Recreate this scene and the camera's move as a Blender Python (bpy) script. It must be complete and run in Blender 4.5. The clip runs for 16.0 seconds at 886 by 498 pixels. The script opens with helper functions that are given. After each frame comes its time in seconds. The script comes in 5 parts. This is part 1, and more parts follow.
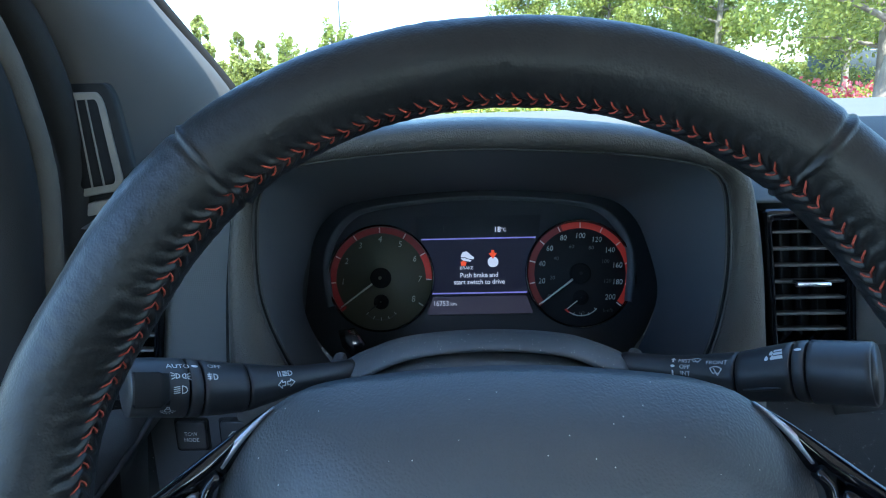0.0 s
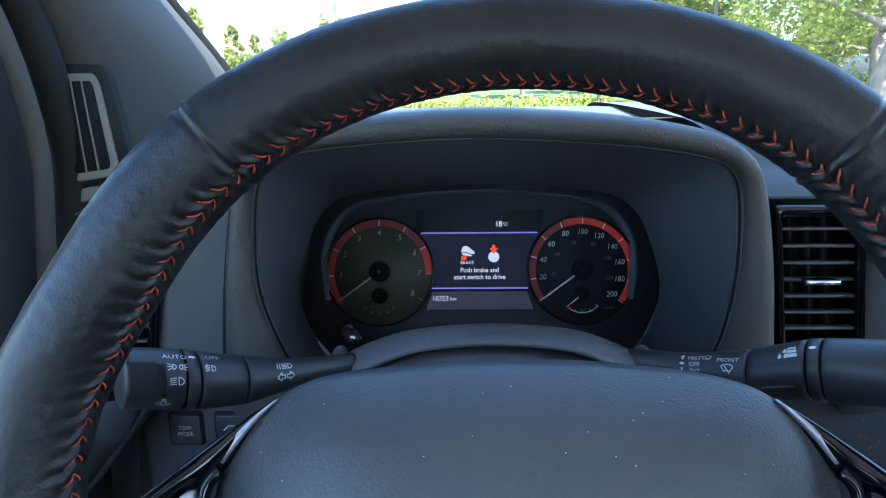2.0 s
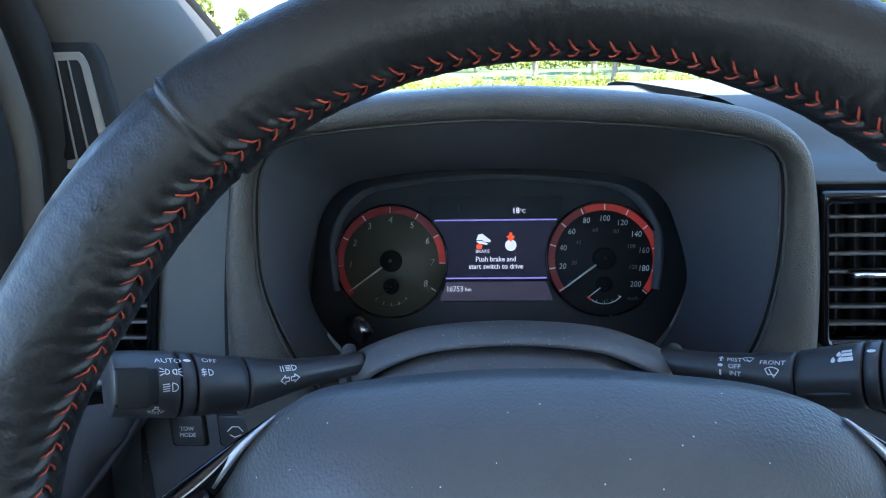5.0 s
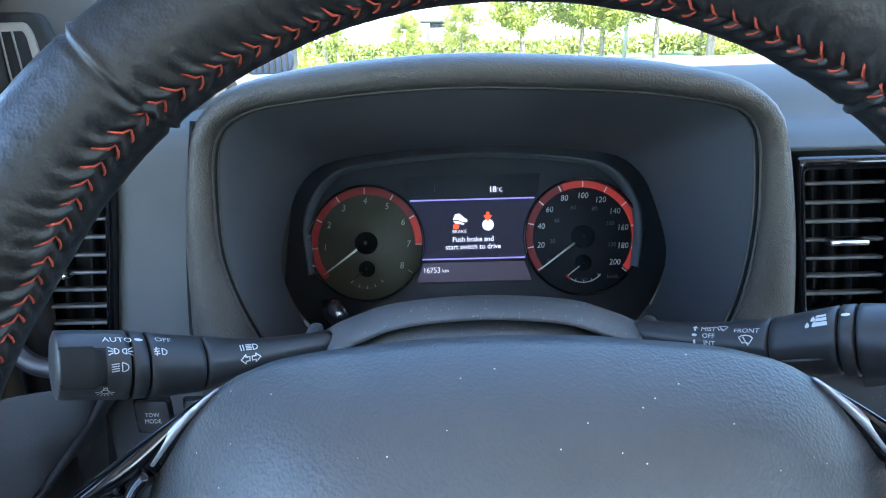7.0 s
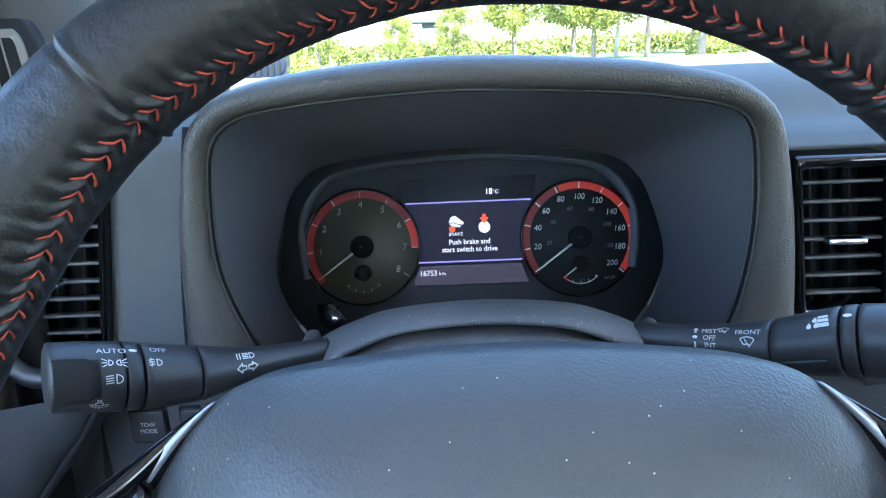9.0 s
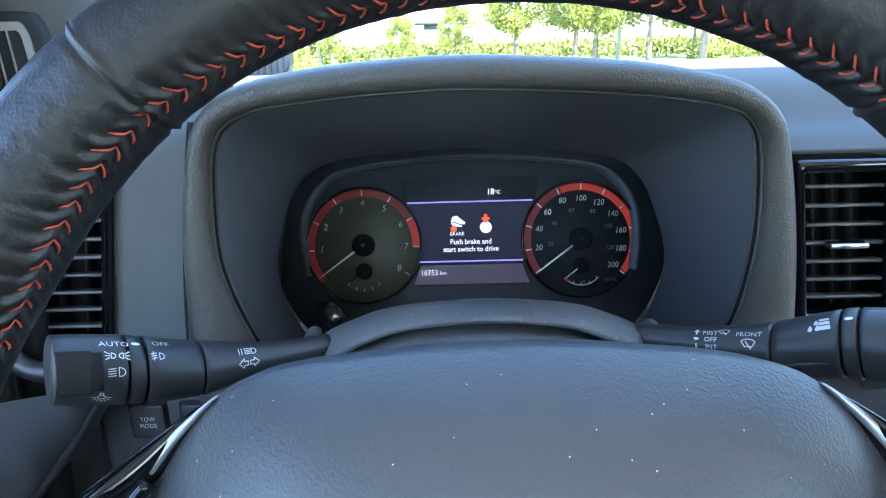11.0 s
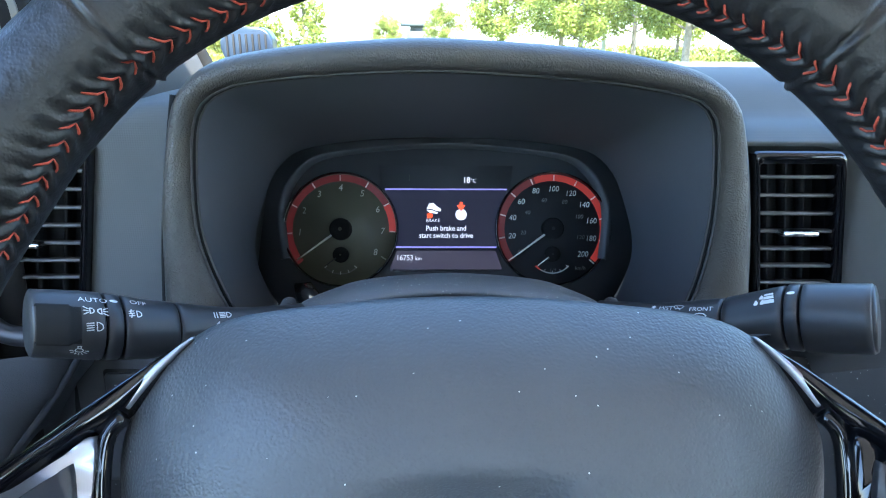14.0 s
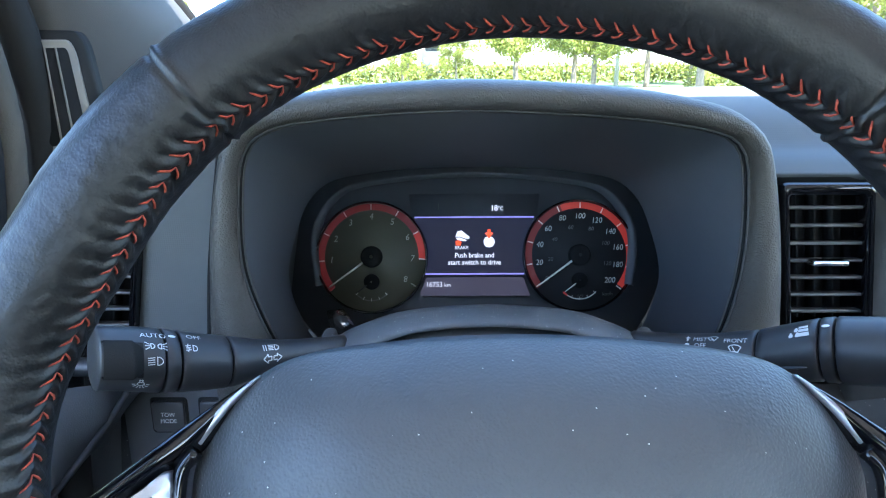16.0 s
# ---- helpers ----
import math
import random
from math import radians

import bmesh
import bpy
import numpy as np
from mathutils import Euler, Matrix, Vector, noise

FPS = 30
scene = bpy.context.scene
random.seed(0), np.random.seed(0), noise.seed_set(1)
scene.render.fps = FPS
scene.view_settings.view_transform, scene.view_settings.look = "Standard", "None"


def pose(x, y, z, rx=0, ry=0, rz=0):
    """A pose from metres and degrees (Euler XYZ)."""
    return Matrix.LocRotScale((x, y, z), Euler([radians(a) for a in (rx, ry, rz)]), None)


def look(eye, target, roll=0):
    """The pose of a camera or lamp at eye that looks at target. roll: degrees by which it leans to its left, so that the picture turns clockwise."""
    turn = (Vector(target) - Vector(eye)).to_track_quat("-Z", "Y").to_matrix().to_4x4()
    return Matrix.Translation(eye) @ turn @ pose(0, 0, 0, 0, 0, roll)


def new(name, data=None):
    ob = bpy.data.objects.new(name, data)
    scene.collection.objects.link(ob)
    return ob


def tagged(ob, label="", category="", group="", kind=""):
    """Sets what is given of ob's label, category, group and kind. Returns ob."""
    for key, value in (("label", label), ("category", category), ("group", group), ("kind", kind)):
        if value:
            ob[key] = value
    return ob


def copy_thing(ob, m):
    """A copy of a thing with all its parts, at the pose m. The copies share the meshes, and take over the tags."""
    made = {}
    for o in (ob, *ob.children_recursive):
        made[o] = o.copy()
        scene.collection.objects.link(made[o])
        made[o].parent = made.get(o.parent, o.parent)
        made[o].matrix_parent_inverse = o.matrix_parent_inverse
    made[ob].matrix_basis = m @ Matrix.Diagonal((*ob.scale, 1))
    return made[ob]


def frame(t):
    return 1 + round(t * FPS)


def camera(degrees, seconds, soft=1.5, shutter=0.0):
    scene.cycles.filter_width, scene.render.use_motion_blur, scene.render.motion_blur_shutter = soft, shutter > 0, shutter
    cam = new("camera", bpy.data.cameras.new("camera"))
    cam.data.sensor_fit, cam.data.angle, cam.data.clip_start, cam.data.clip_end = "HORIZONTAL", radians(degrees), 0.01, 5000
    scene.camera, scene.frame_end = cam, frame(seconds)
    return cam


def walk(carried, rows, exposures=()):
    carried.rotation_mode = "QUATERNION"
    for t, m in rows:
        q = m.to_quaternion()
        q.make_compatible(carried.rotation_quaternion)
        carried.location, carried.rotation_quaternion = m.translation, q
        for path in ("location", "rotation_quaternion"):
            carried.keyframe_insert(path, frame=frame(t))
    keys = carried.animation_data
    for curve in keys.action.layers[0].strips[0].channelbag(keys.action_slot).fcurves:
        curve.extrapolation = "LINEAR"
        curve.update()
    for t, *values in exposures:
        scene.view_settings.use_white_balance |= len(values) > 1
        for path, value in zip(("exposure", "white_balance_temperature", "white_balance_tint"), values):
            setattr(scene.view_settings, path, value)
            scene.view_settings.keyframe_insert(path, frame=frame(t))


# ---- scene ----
cam = camera(72.0, 16.0, 1.1)
PATH = [
    (0, (-0.0154, 0.0106, 1.5367), (-0.0836, 1.9300, 0.9787), -1.76),
    (0.5, (-0.0245, 0.0038, 1.5355), (-0.0911, 1.9228, 0.9760), -1.48),
    (1, (-0.0252, 0.0081, 1.5314), (-0.0846, 1.9253, 0.9650), -1.20),
    (1.5, (-0.0272, 0.0128, 1.5287), (-0.0786, 1.9301, 0.9618), -0.81),
    (2, (-0.0249, 0.0199, 1.5295), (-0.0682, 1.9379, 0.9644), -0.73),
    (2.5, (-0.0248, 0.0254, 1.5286), (-0.0605, 1.9427, 0.9606), -0.68),
    (3, (-0.0227, 0.0313, 1.5287), (-0.0495, 1.9486, 0.9600), -0.68),
    (3.5, (-0.0212, 0.0423, 1.5285), (-0.0412, 1.9589, 0.9574), -0.93),
    (4, (-0.0201, 0.0459, 1.5301), (-0.0460, 1.9622, 0.9582), -1.15),
    (4.2, (-0.0228, 0.0477, 1.5320), (-0.0903, 1.9606, 0.9522), -1.25),
    (6.3, (-0.0295, 0.0557, 1.5080), (-0.1184, 1.9468, 0.8631), -1.27),
    (6.5, (-0.0294, 0.0535, 1.5074), (-0.1040, 1.9447, 0.8611), -1.41),
    (7, (-0.0137, 0.0620, 1.5099), (-0.0656, 1.9546, 0.8655), -1.99),
    (7.5, (-0.0122, 0.0624, 1.5113), (-0.0501, 1.9552, 0.8662), -2.30),
    (8, (-0.0092, 0.0651, 1.5100), (-0.0412, 1.9587, 0.8672), -2.58),
    (8.5, (-0.0146, 0.0648, 1.5123), (-0.0470, 1.9586, 0.8700), -2.65),
    (9, (-0.0155, 0.0664, 1.5110), (-0.0502, 1.9598, 0.8678), -2.56),
    (9.2, (-0.0191, 0.0637, 1.5113), (-0.0585, 1.9550, 0.8620), -2.49),
    (11.5, (-0.0165, 0.0662, 1.5094), (-0.0458, 1.9614, 0.8712), -1.66),
    (12, (-0.0122, 0.0671, 1.5078), (-0.0385, 1.9604, 0.8637), -1.82),
    (12.5, (-0.0190, 0.0643, 1.4989), (-0.0393, 1.9535, 0.8429), -1.48),
    (13, (-0.0056, 0.0578, 1.4923), (-0.0054, 1.9533, 0.8542), -0.99),
    (13.5, (0.0025, 0.0444, 1.4958), (0.0333, 1.9435, 0.8695), -0.25),
    (14, (-0.0123, 0.0443, 1.4980), (0.0200, 1.9410, 0.8645), 0.38),
    (14.5, (-0.0188, 0.0396, 1.5036), (0.0049, 1.9387, 0.8770), 0.70),
    (15, (-0.0248, 0.0376, 1.5098), (-0.0142, 1.9416, 0.8978), 0.61),
    (15.5, (-0.0243, 0.0390, 1.5045), (-0.0311, 1.9470, 0.9050), 0.12),
    (16, (-0.0271, 0.0347, 1.5119), (-0.0455, 1.9492, 0.9338), -0.42),
]
EXPOSURES = [(0, 2.75, 5100, 1), (0.5, 2.6, 5100, 1), (1.2, 2.7, 5100, 3), (2, 2.9, 5200, 6), (4.2, 2.95, 5250, 7), (6.3, 3.8, 5500, 6), (11.5, 3.8, 5500, 6), (13, 3.8, 5450, 5), (16, 3.75, 5450, 7)]
walk(cam, [(t, look(eye, target, roll)) for t, eye, target, roll in PATH], EXPOSURES)

# ---- world and sun ----
world = bpy.data.worlds.new("sky")
scene.world = world
world.use_nodes = True
wn = world.node_tree.nodes
sky = wn.new("ShaderNodeTexSky")
sky.sky_type, sky.sun_disc = "NISHITA", False
sky.sun_elevation, sky.sun_rotation = radians(52), radians(165)
wn["Background"].inputs["Strength"].default_value = 0.15
world.node_tree.links.new(sky.outputs[0], wn["Background"].inputs[0])
sun = new("sun", bpy.data.lights.new("sun", "SUN"))
sun.data.energy, sun.data.angle, sun.data.color = 4.0, radians(0.5), (1.0, 0.93, 0.82)
sun.matrix_world = look((0, 0, 20), (-1.6, 5.9, 20 - 7.9))


# ---- materials ----
def material(name, color, rough=0.5, metal=0.0, bump=0.0, scale=300.0, vary=0.12, kind="noise", coat=0.0, spec=0.5, big=12.0, emit=None, power=0.0, dust=0.0):
    m = bpy.data.materials.new(name)
    m.use_nodes = True
    t = m.node_tree
    b = t.nodes["Principled BSDF"]
    b.inputs["Roughness"].default_value, b.inputs["Metallic"].default_value = rough, metal
    b.inputs["Coat Weight"].default_value, b.inputs["Specular IOR Level"].default_value = coat, spec
    b.inputs["Coat Roughness"].default_value = 0.03
    pos = t.nodes.new("ShaderNodeTexCoord").outputs["Object"]
    if vary:
        n = t.nodes.new("ShaderNodeTexNoise")
        n.inputs["Scale"].default_value, n.inputs["Detail"].default_value = big, 6
        t.links.new(pos, n.inputs["Vector"])
        r = t.nodes.new("ShaderNodeValToRGB")
        r.color_ramp.elements[0].position, r.color_ramp.elements[1].position = 0.3, 0.7
        r.color_ramp.elements[0].color = (*[c * (1 - vary) for c in color], 1)
        r.color_ramp.elements[1].color = (*[min(1, c * (1 + vary)) for c in color], 1)
        t.links.new(n.outputs[0], r.inputs[0])
        t.links.new(r.outputs[0], b.inputs["Base Color"])
        mr = t.nodes.new("ShaderNodeMapRange")
        mr.inputs[3].default_value, mr.inputs[4].default_value = max(0.02, rough - 0.06), min(1, rough + 0.06)
        t.links.new(n.outputs[0], mr.inputs[0])
        t.links.new(mr.outputs[0], b.inputs["Roughness"])
    else:
        b.inputs["Base Color"].default_value = (*color, 1)
    if bump:
        if kind == "voronoi":
            h = t.nodes.new("ShaderNodeTexVoronoi")
            h.feature = "SMOOTH_F1"
            h.inputs["Scale"].default_value = scale
            dn = t.nodes.new("ShaderNodeTexNoise")
            dn.inputs["Scale"].default_value = scale * 0.5
            t.links.new(pos, dn.inputs["Vector"])
            add = t.nodes.new("ShaderNodeVectorMath")
            add.operation = "MULTIPLY_ADD"
            add.inputs[1].default_value = (0.75 / scale,) * 3
            t.links.new(dn.outputs["Color"], add.inputs[0])
            t.links.new(pos, add.inputs[2])
            t.links.new(add.outputs[0], h.inputs["Vector"])
        elif kind == "dots":
            h = t.nodes.new("ShaderNodeTexVoronoi")
            h.inputs["Scale"].default_value, h.inputs["Randomness"].default_value = scale, 0.0
            t.links.new(pos, h.inputs["Vector"])
        else:
            h = t.nodes.new("ShaderNodeTexNoise")
            h.inputs["Scale"].default_value, h.inputs["Detail"].default_value = scale, 3
            t.links.new(pos, h.inputs["Vector"])
        bp = t.nodes.new("ShaderNodeBump")
        bp.inputs["Strength"].default_value, bp.inputs["Distance"].default_value = bump, 0.6 / scale
        t.links.new(h.outputs[0], bp.inputs["Height"])
        t.links.new(bp.outputs[0], b.inputs["Normal"])
    if dust:
        v = t.nodes.new("ShaderNodeTexVoronoi")
        v.inputs["Scale"].default_value = 420
        t.links.new(pos, v.inputs["Vector"])
        small = t.nodes.new("ShaderNodeMath")
        small.operation, small.inputs[1].default_value = "LESS_THAN", 0.13
        t.links.new(v.outputs["Distance"], small.inputs[0])
        rare = t.nodes.new("ShaderNodeSeparateColor")
        t.links.new(v.outputs["Color"], rare.inputs[0])
        few = t.nodes.new("ShaderNodeMath")
        few.operation, few.inputs[1].default_value = "LESS_THAN", dust
        t.links.new(rare.outputs[0], few.inputs[0])
        both = t.nodes.new("ShaderNodeMath")
        both.operation = "MULTIPLY"
        t.links.new(small.outputs[0], both.inputs[0])
        t.links.new(few.outputs[0], both.inputs[1])
        mx = t.nodes.new("ShaderNodeMix")
        mx.data_type = "RGBA"
        t.links.new(both.outputs[0], mx.inputs[0])
        t.links.new(r.outputs[0], mx.inputs[6])
        mx.inputs[7].default_value = (0.5, 0.49, 0.46, 1)
        t.links.new(mx.outputs[2], b.inputs["Base Color"])
    if emit:
        b.inputs["Emission Color"].default_value, b.inputs["Emission Strength"].default_value = (*emit, 1), power
    return m


LEATHER = material("black_leather", (0.0155, 0.015, 0.0148), 0.40, spec=0.36, bump=0.22, scale=1000, kind="voronoi", vary=0.25, big=30)
PAD = material("airbag_vinyl", (0.056, 0.059, 0.063), 0.46, bump=0.5, scale=820, spec=0.55, kind="voronoi", vary=0.1, dust=0.04)
HOODSKIN = material("grained_dash_skin", (0.058, 0.053, 0.045), 0.47, bump=0.75, scale=900, kind="voronoi", vary=0.12)
DASH = material("fine_grain_dash_plastic", (0.090, 0.094, 0.094), 0.8, bump=0.14, scale=620, vary=0.08, spec=0.18, kind="dots")
DASHLOW = material("lower_dash_plastic", (0.078, 0.081, 0.085), 0.55, bump=0.4, scale=1000, vary=0.1, spec=0.35)
BOWL = material("smooth_dark_plastic", (0.100, 0.108, 0.120), 0.55, bump=0.1, scale=1500, vary=0.1)
SWITCHSKIN = material("dark_switch_panel_plastic", (0.046, 0.047, 0.049), 0.6, bump=0.3, scale=1100, vary=0.1, spec=0.3)
STALK = material("satin_black_plastic", (0.027, 0.026, 0.026), 0.42, bump=0.12, scale=1600, vary=0.1)
DECK = material("dusty_deck_plastic", (0.095, 0.094, 0.092), 0.6, bump=0.6, scale=1100, vary=0.2, dust=0.7)
SHROUD = material("dusty_column_plastic", (0.092, 0.093, 0.094), 0.5, bump=0.5, scale=900, vary=0.2, dust=0.55)
PIANO = material("piano_black", (0.003, 0.003, 0.004), 0.07, vary=0)
SLAT = material("vent_slat_plastic", (0.062, 0.062, 0.060), 0.46, vary=0.1)
# near-black: shade of gaps and recesses put into colour, also the black dial hubs
HOLE = material("shade_and_black_plastic", (0.016, 0.016, 0.016), 0.9, vary=0, spec=0.1)
CHROME = material("satin_chrome", (0.72, 0.73, 0.75), 0.2, metal=1, vary=0.05)
SILVER = material("silver_trim", (0.44, 0.46, 0.50), 0.34, metal=0.9, vary=0.05)
STITCH = material("orange_thread", (0.36, 0.055, 0.028), 0.75, bump=0.8, scale=2600, vary=0.3, big=500)
WHITE = material("white_print", (0.6, 0.6, 0.58), 0.6, vary=0.05)
PILLAR = material("woven_pillar_trim", (0.058, 0.052, 0.046), 0.75, bump=0.35, scale=1400, vary=0.1)
VENTGREY = material("grey_vent_frame", (0.17, 0.155, 0.13), 0.5, bump=0.2, scale=1500, vary=0.1)
SEALGREY = material("ribbed_seal_fabric", (0.080, 0.068, 0.052), 0.85, bump=0.4, scale=700, vary=0.15)
# rubber of the seals, also the shaded tone of the stalk's thumb rest
RUBBERSHADE = material("rubber_and_rest_shade", (0.02, 0.019, 0.018), 0.7, bump=0.3, scale=1200, vary=0.15, spec=0.12)
DOORSKIN = material("door_trim_plastic", (0.026, 0.026, 0.026), 0.75, bump=0.3, scale=900, vary=0.1, spec=0.15, dust=0.25)
# pale tone chosen so the unseen roof bounces light onto the dashboard
HEADLINER = material("headliner_fabric", (0.38, 0.36, 0.33), 0.9, bump=0.3, scale=1200, vary=0.06)
SEATCLOTH = material("seat_cloth", (0.05, 0.048, 0.045), 0.85, bump=0.4, scale=900, vary=0.15)
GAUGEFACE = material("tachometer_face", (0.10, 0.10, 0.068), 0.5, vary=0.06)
PLATE = material("cluster_plate_black", (0.072, 0.076, 0.083), 0.55, vary=0.08, spec=0.3)
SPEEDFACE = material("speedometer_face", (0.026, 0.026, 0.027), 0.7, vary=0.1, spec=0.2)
REDRING = material("red_scale_ring", (0.11, 0.016, 0.014), 0.45, vary=0.1, emit=(0.8, 0.03, 0.02), power=0.004)
REDBRIGHT = material("bright_red_scale", (0.4, 0.04, 0.025), 0.45, vary=0.1, emit=(1, 0.05, 0.02), power=0.012)
NEEDLE = material("needle_white", (0.7, 0.72, 0.66), 0.5, vary=0)
DIGIT = material("dial_digit_grey", (0.6, 0.6, 0.55), 0.6, vary=0)
DIGITDIM = material("dial_digit_dim", (0.14, 0.14, 0.13), 0.6, vary=0)
SCREEN = material("lcd_panel", (0.01, 0.01, 0.014), 0.35, vary=0, spec=0.3, emit=(0.035, 0.033, 0.085), power=0.024)
STRIP = material("lcd_lower_strip", (0.03, 0.028, 0.035), 0.4, vary=0, emit=(0.25, 0.2, 0.32), power=0.014)
LCDTEXT = material("lcd_white", (0.1, 0.1, 0.1), 0.5, vary=0, emit=(0.9, 0.88, 1.0), power=0.10)
LCDLINE = material("lcd_violet", (0.05, 0.05, 0.1), 0.5, vary=0, emit=(0.4, 0.35, 0.95), power=0.075)
LCDRED = material("lcd_orange_red", (0.1, 0.02, 0.01), 0.5, vary=0, emit=(1.0, 0.09, 0.02), power=0.11)
BLUEPOD = material("dark_blue_ribbed_plastic", (0.012, 0.02, 0.035), 0.35, vary=0.1)


# ---- mesh helpers ----
def part(name, bm, mat, parent=None, label="", smooth=True):
    """Link a bmesh as one mesh object under a thing or a part."""
    me = bpy.data.meshes.new(name)
    bmesh.ops.recalc_face_normals(bm, faces=bm.faces)
    bm.to_mesh(me)
    bm.free()
    if smooth:
        me.polygons.foreach_set("use_smooth", [True] * len(me.polygons))
    me.materials.append(mat)
    ob = new(name, me)
    ob.parent = parent
    if label:
        tagged(ob, label)
    return ob


def thing(name, label, category, group="", kind="", at=(0, 0, 0)):
    ob = new(name)
    ob.location = at
    ob.empty_display_size = 0.05
    return tagged(ob, label, category, group, kind)


def loft(loops, closed=True, caps=False, bm=None):
    bm = bm or bmesh.new()
    rows = [[bm.verts.new(p) for p in loop] for loop in loops]
    n = len(rows[0])
    for a, b in zip(rows, rows[1:]):
        for i in range(n if closed else n - 1):
            j = (i + 1) % n
            bm.faces.new((a[i], a[j], b[j], b[i]))
    if caps:
        bm.faces.new(rows[0])
        bm.faces.new(rows[-1])
    return bm


def spline(points, n, closed=False):
    """A smooth line of n points through the control points, evenly spaced."""
    p = [Vector(q) for q in points]
    m = len(p)
    out = []
    segs = m if closed else m - 1
    for s in range(segs):
        if closed:
            a, b, c, d = (p[(s + k) % m] for k in (-1, 0, 1, 2))
        else:
            a, b, c, d = p[max(s - 1, 0)], p[s], p[s + 1], p[min(s + 2, m - 1)]
        for k in range(16):
            t = k / 16
            out.append(0.5 * (2 * b + (c - a) * t + (2 * a - 5 * b + 4 * c - d) * t * t + (3 * b - a - 3 * c + d) * t ** 3))
    out.append(p[0].copy() if closed else p[-1].copy())
    run = [0.0]
    for a, b in zip(out, out[1:]):
        run.append(run[-1] + (b - a).length)
    res = []
    for k in range(n):
        want = run[-1] * k / (n if closed else n - 1)
        i = min(max(int(np.searchsorted(run, want)), 1), len(out) - 1)
        f = (want - run[i - 1]) / max(run[i] - run[i - 1], 1e-9)
        res.append(out[i - 1].lerp(out[i], f))
    return res


def tube(points, radius, sides=10, closed=False, bm=None, squash=1.0):
    pts = [Vector(p) for p in points]
    loops = []
    n = len(pts)
    up = Vector((0.13, 0.21, 0.97))
    for i, p in enumerate(pts):
        a, b = (pts[i - 1], pts[(i + 1) % n]) if closed else (pts[max(i - 1, 0)], pts[min(i + 1, n - 1)])
        d = (b - a).normalized()
        s = d.cross(up).normalized()
        w = s.cross(d)
        r = radius(i / max(n - 1, 1)) if callable(radius) else radius
        loops.append([p + r * (math.cos(k * math.tau / sides) * s + squash * math.sin(k * math.tau / sides) * w) for k in range(sides)])
    if closed:
        loops.append(loops[0])
    bm = loft(loops, True, not closed, bm)
    if closed:
        bmesh.ops.remove_doubles(bm, verts=bm.verts, dist=1e-7)
    return bm


def box(size, centre=(0, 0, 0), bevel=0.0, segments=2, bm=None):
    own = bmesh.new()
    bmesh.ops.create_cube(own, size=1, matrix=Matrix.Translation(centre) @ Matrix.Diagonal((*size, 1)))
    if bevel:
        bmesh.ops.bevel(own, geom=own.edges[:], offset=bevel, segments=segments, affect="EDGES", profile=0.5)
    if bm is None:
        return own
    me = bpy.data.meshes.new("t")
    own.to_mesh(me)
    own.free()
    bm.from_mesh(me)
    bpy.data.meshes.remove(me)
    return bm


def transform(bm, m):
    bmesh.ops.transform(bm, matrix=m, verts=bm.verts)
    return bm


def prism(outline, depth, place, bevel=0.0):
    """A flat plate from a 2D outline, placed by place(u, v, w), with thickness behind its face."""
    bm = bmesh.new()
    front = [bm.verts.new(place(u, v, 0)) for u, v in outline]
    back = [bm.verts.new(place(u, v, -depth)) for u, v in outline]
    f = bm.faces.new(front)
    bm.faces.new(back[::-1])
    n = len(front)
    for i in range(n):
        j = (i + 1) % n
        bm.faces.new((front[i], back[i], back[j], front[j]))
    if bevel:
        bmesh.ops.bevel(bm, geom=list(f.edges), offset=bevel, segments=3, affect="EDGES", profile=0.5)
    return bm


def rounded(x0, y0, x1, y1, r, k=5):
    out = []
    for cx, cy, a in ((x1 - r, y1 - r, 0), (x0 + r, y1 - r, 90), (x0 + r, y0 + r, 180), (x1 - r, y0 + r, 270)):
        out += [(cx + r * math.cos(radians(a + 90 * i / k)), cy + r * math.sin(radians(a + 90 * i / k))) for i in range(k + 1)]
    return out


def ring2d(r0, r1, a0, a1, n=48):
    """Quads of a ring; angles clockwise from the top."""
    qs = []
    for i in range(n):
        a, b = (radians(a0 + (a1 - a0) * k / n) for k in (i, i + 1))
        qs.append([(r * math.sin(t), r * math.cos(t)) for r, t in ((r0, a), (r1, a), (r1, b), (r0, b))])
    return qs


def strokes(lines, width):
    """Flat quads along polylines."""
    qs = []
    for line in lines:
        for (x0, y0), (x1, y1) in zip(line, line[1:]):
            dx, dy = x1 - x0, y1 - y0
            l = math.hypot(dx, dy) or 1
            ex, ey = dx / l * width * 0.3, dy / l * width * 0.3
            nx, ny = -dy / l * width / 2, dx / l * width / 2
            qs.append([(x0 - ex + nx, y0 - ey + ny), (x0 - ex - nx, y0 - ey - ny), (x1 + ex - nx, y1 + ey - ny), (x1 + ex + nx, y1 + ey + ny)])
    return qs


def polys(faces, place, lift=0.0003):
    bm = bmesh.new()
    for q in faces:
        bm.faces.new([bm.verts.new(place(u, v, lift)) for u, v in q])
    return bm


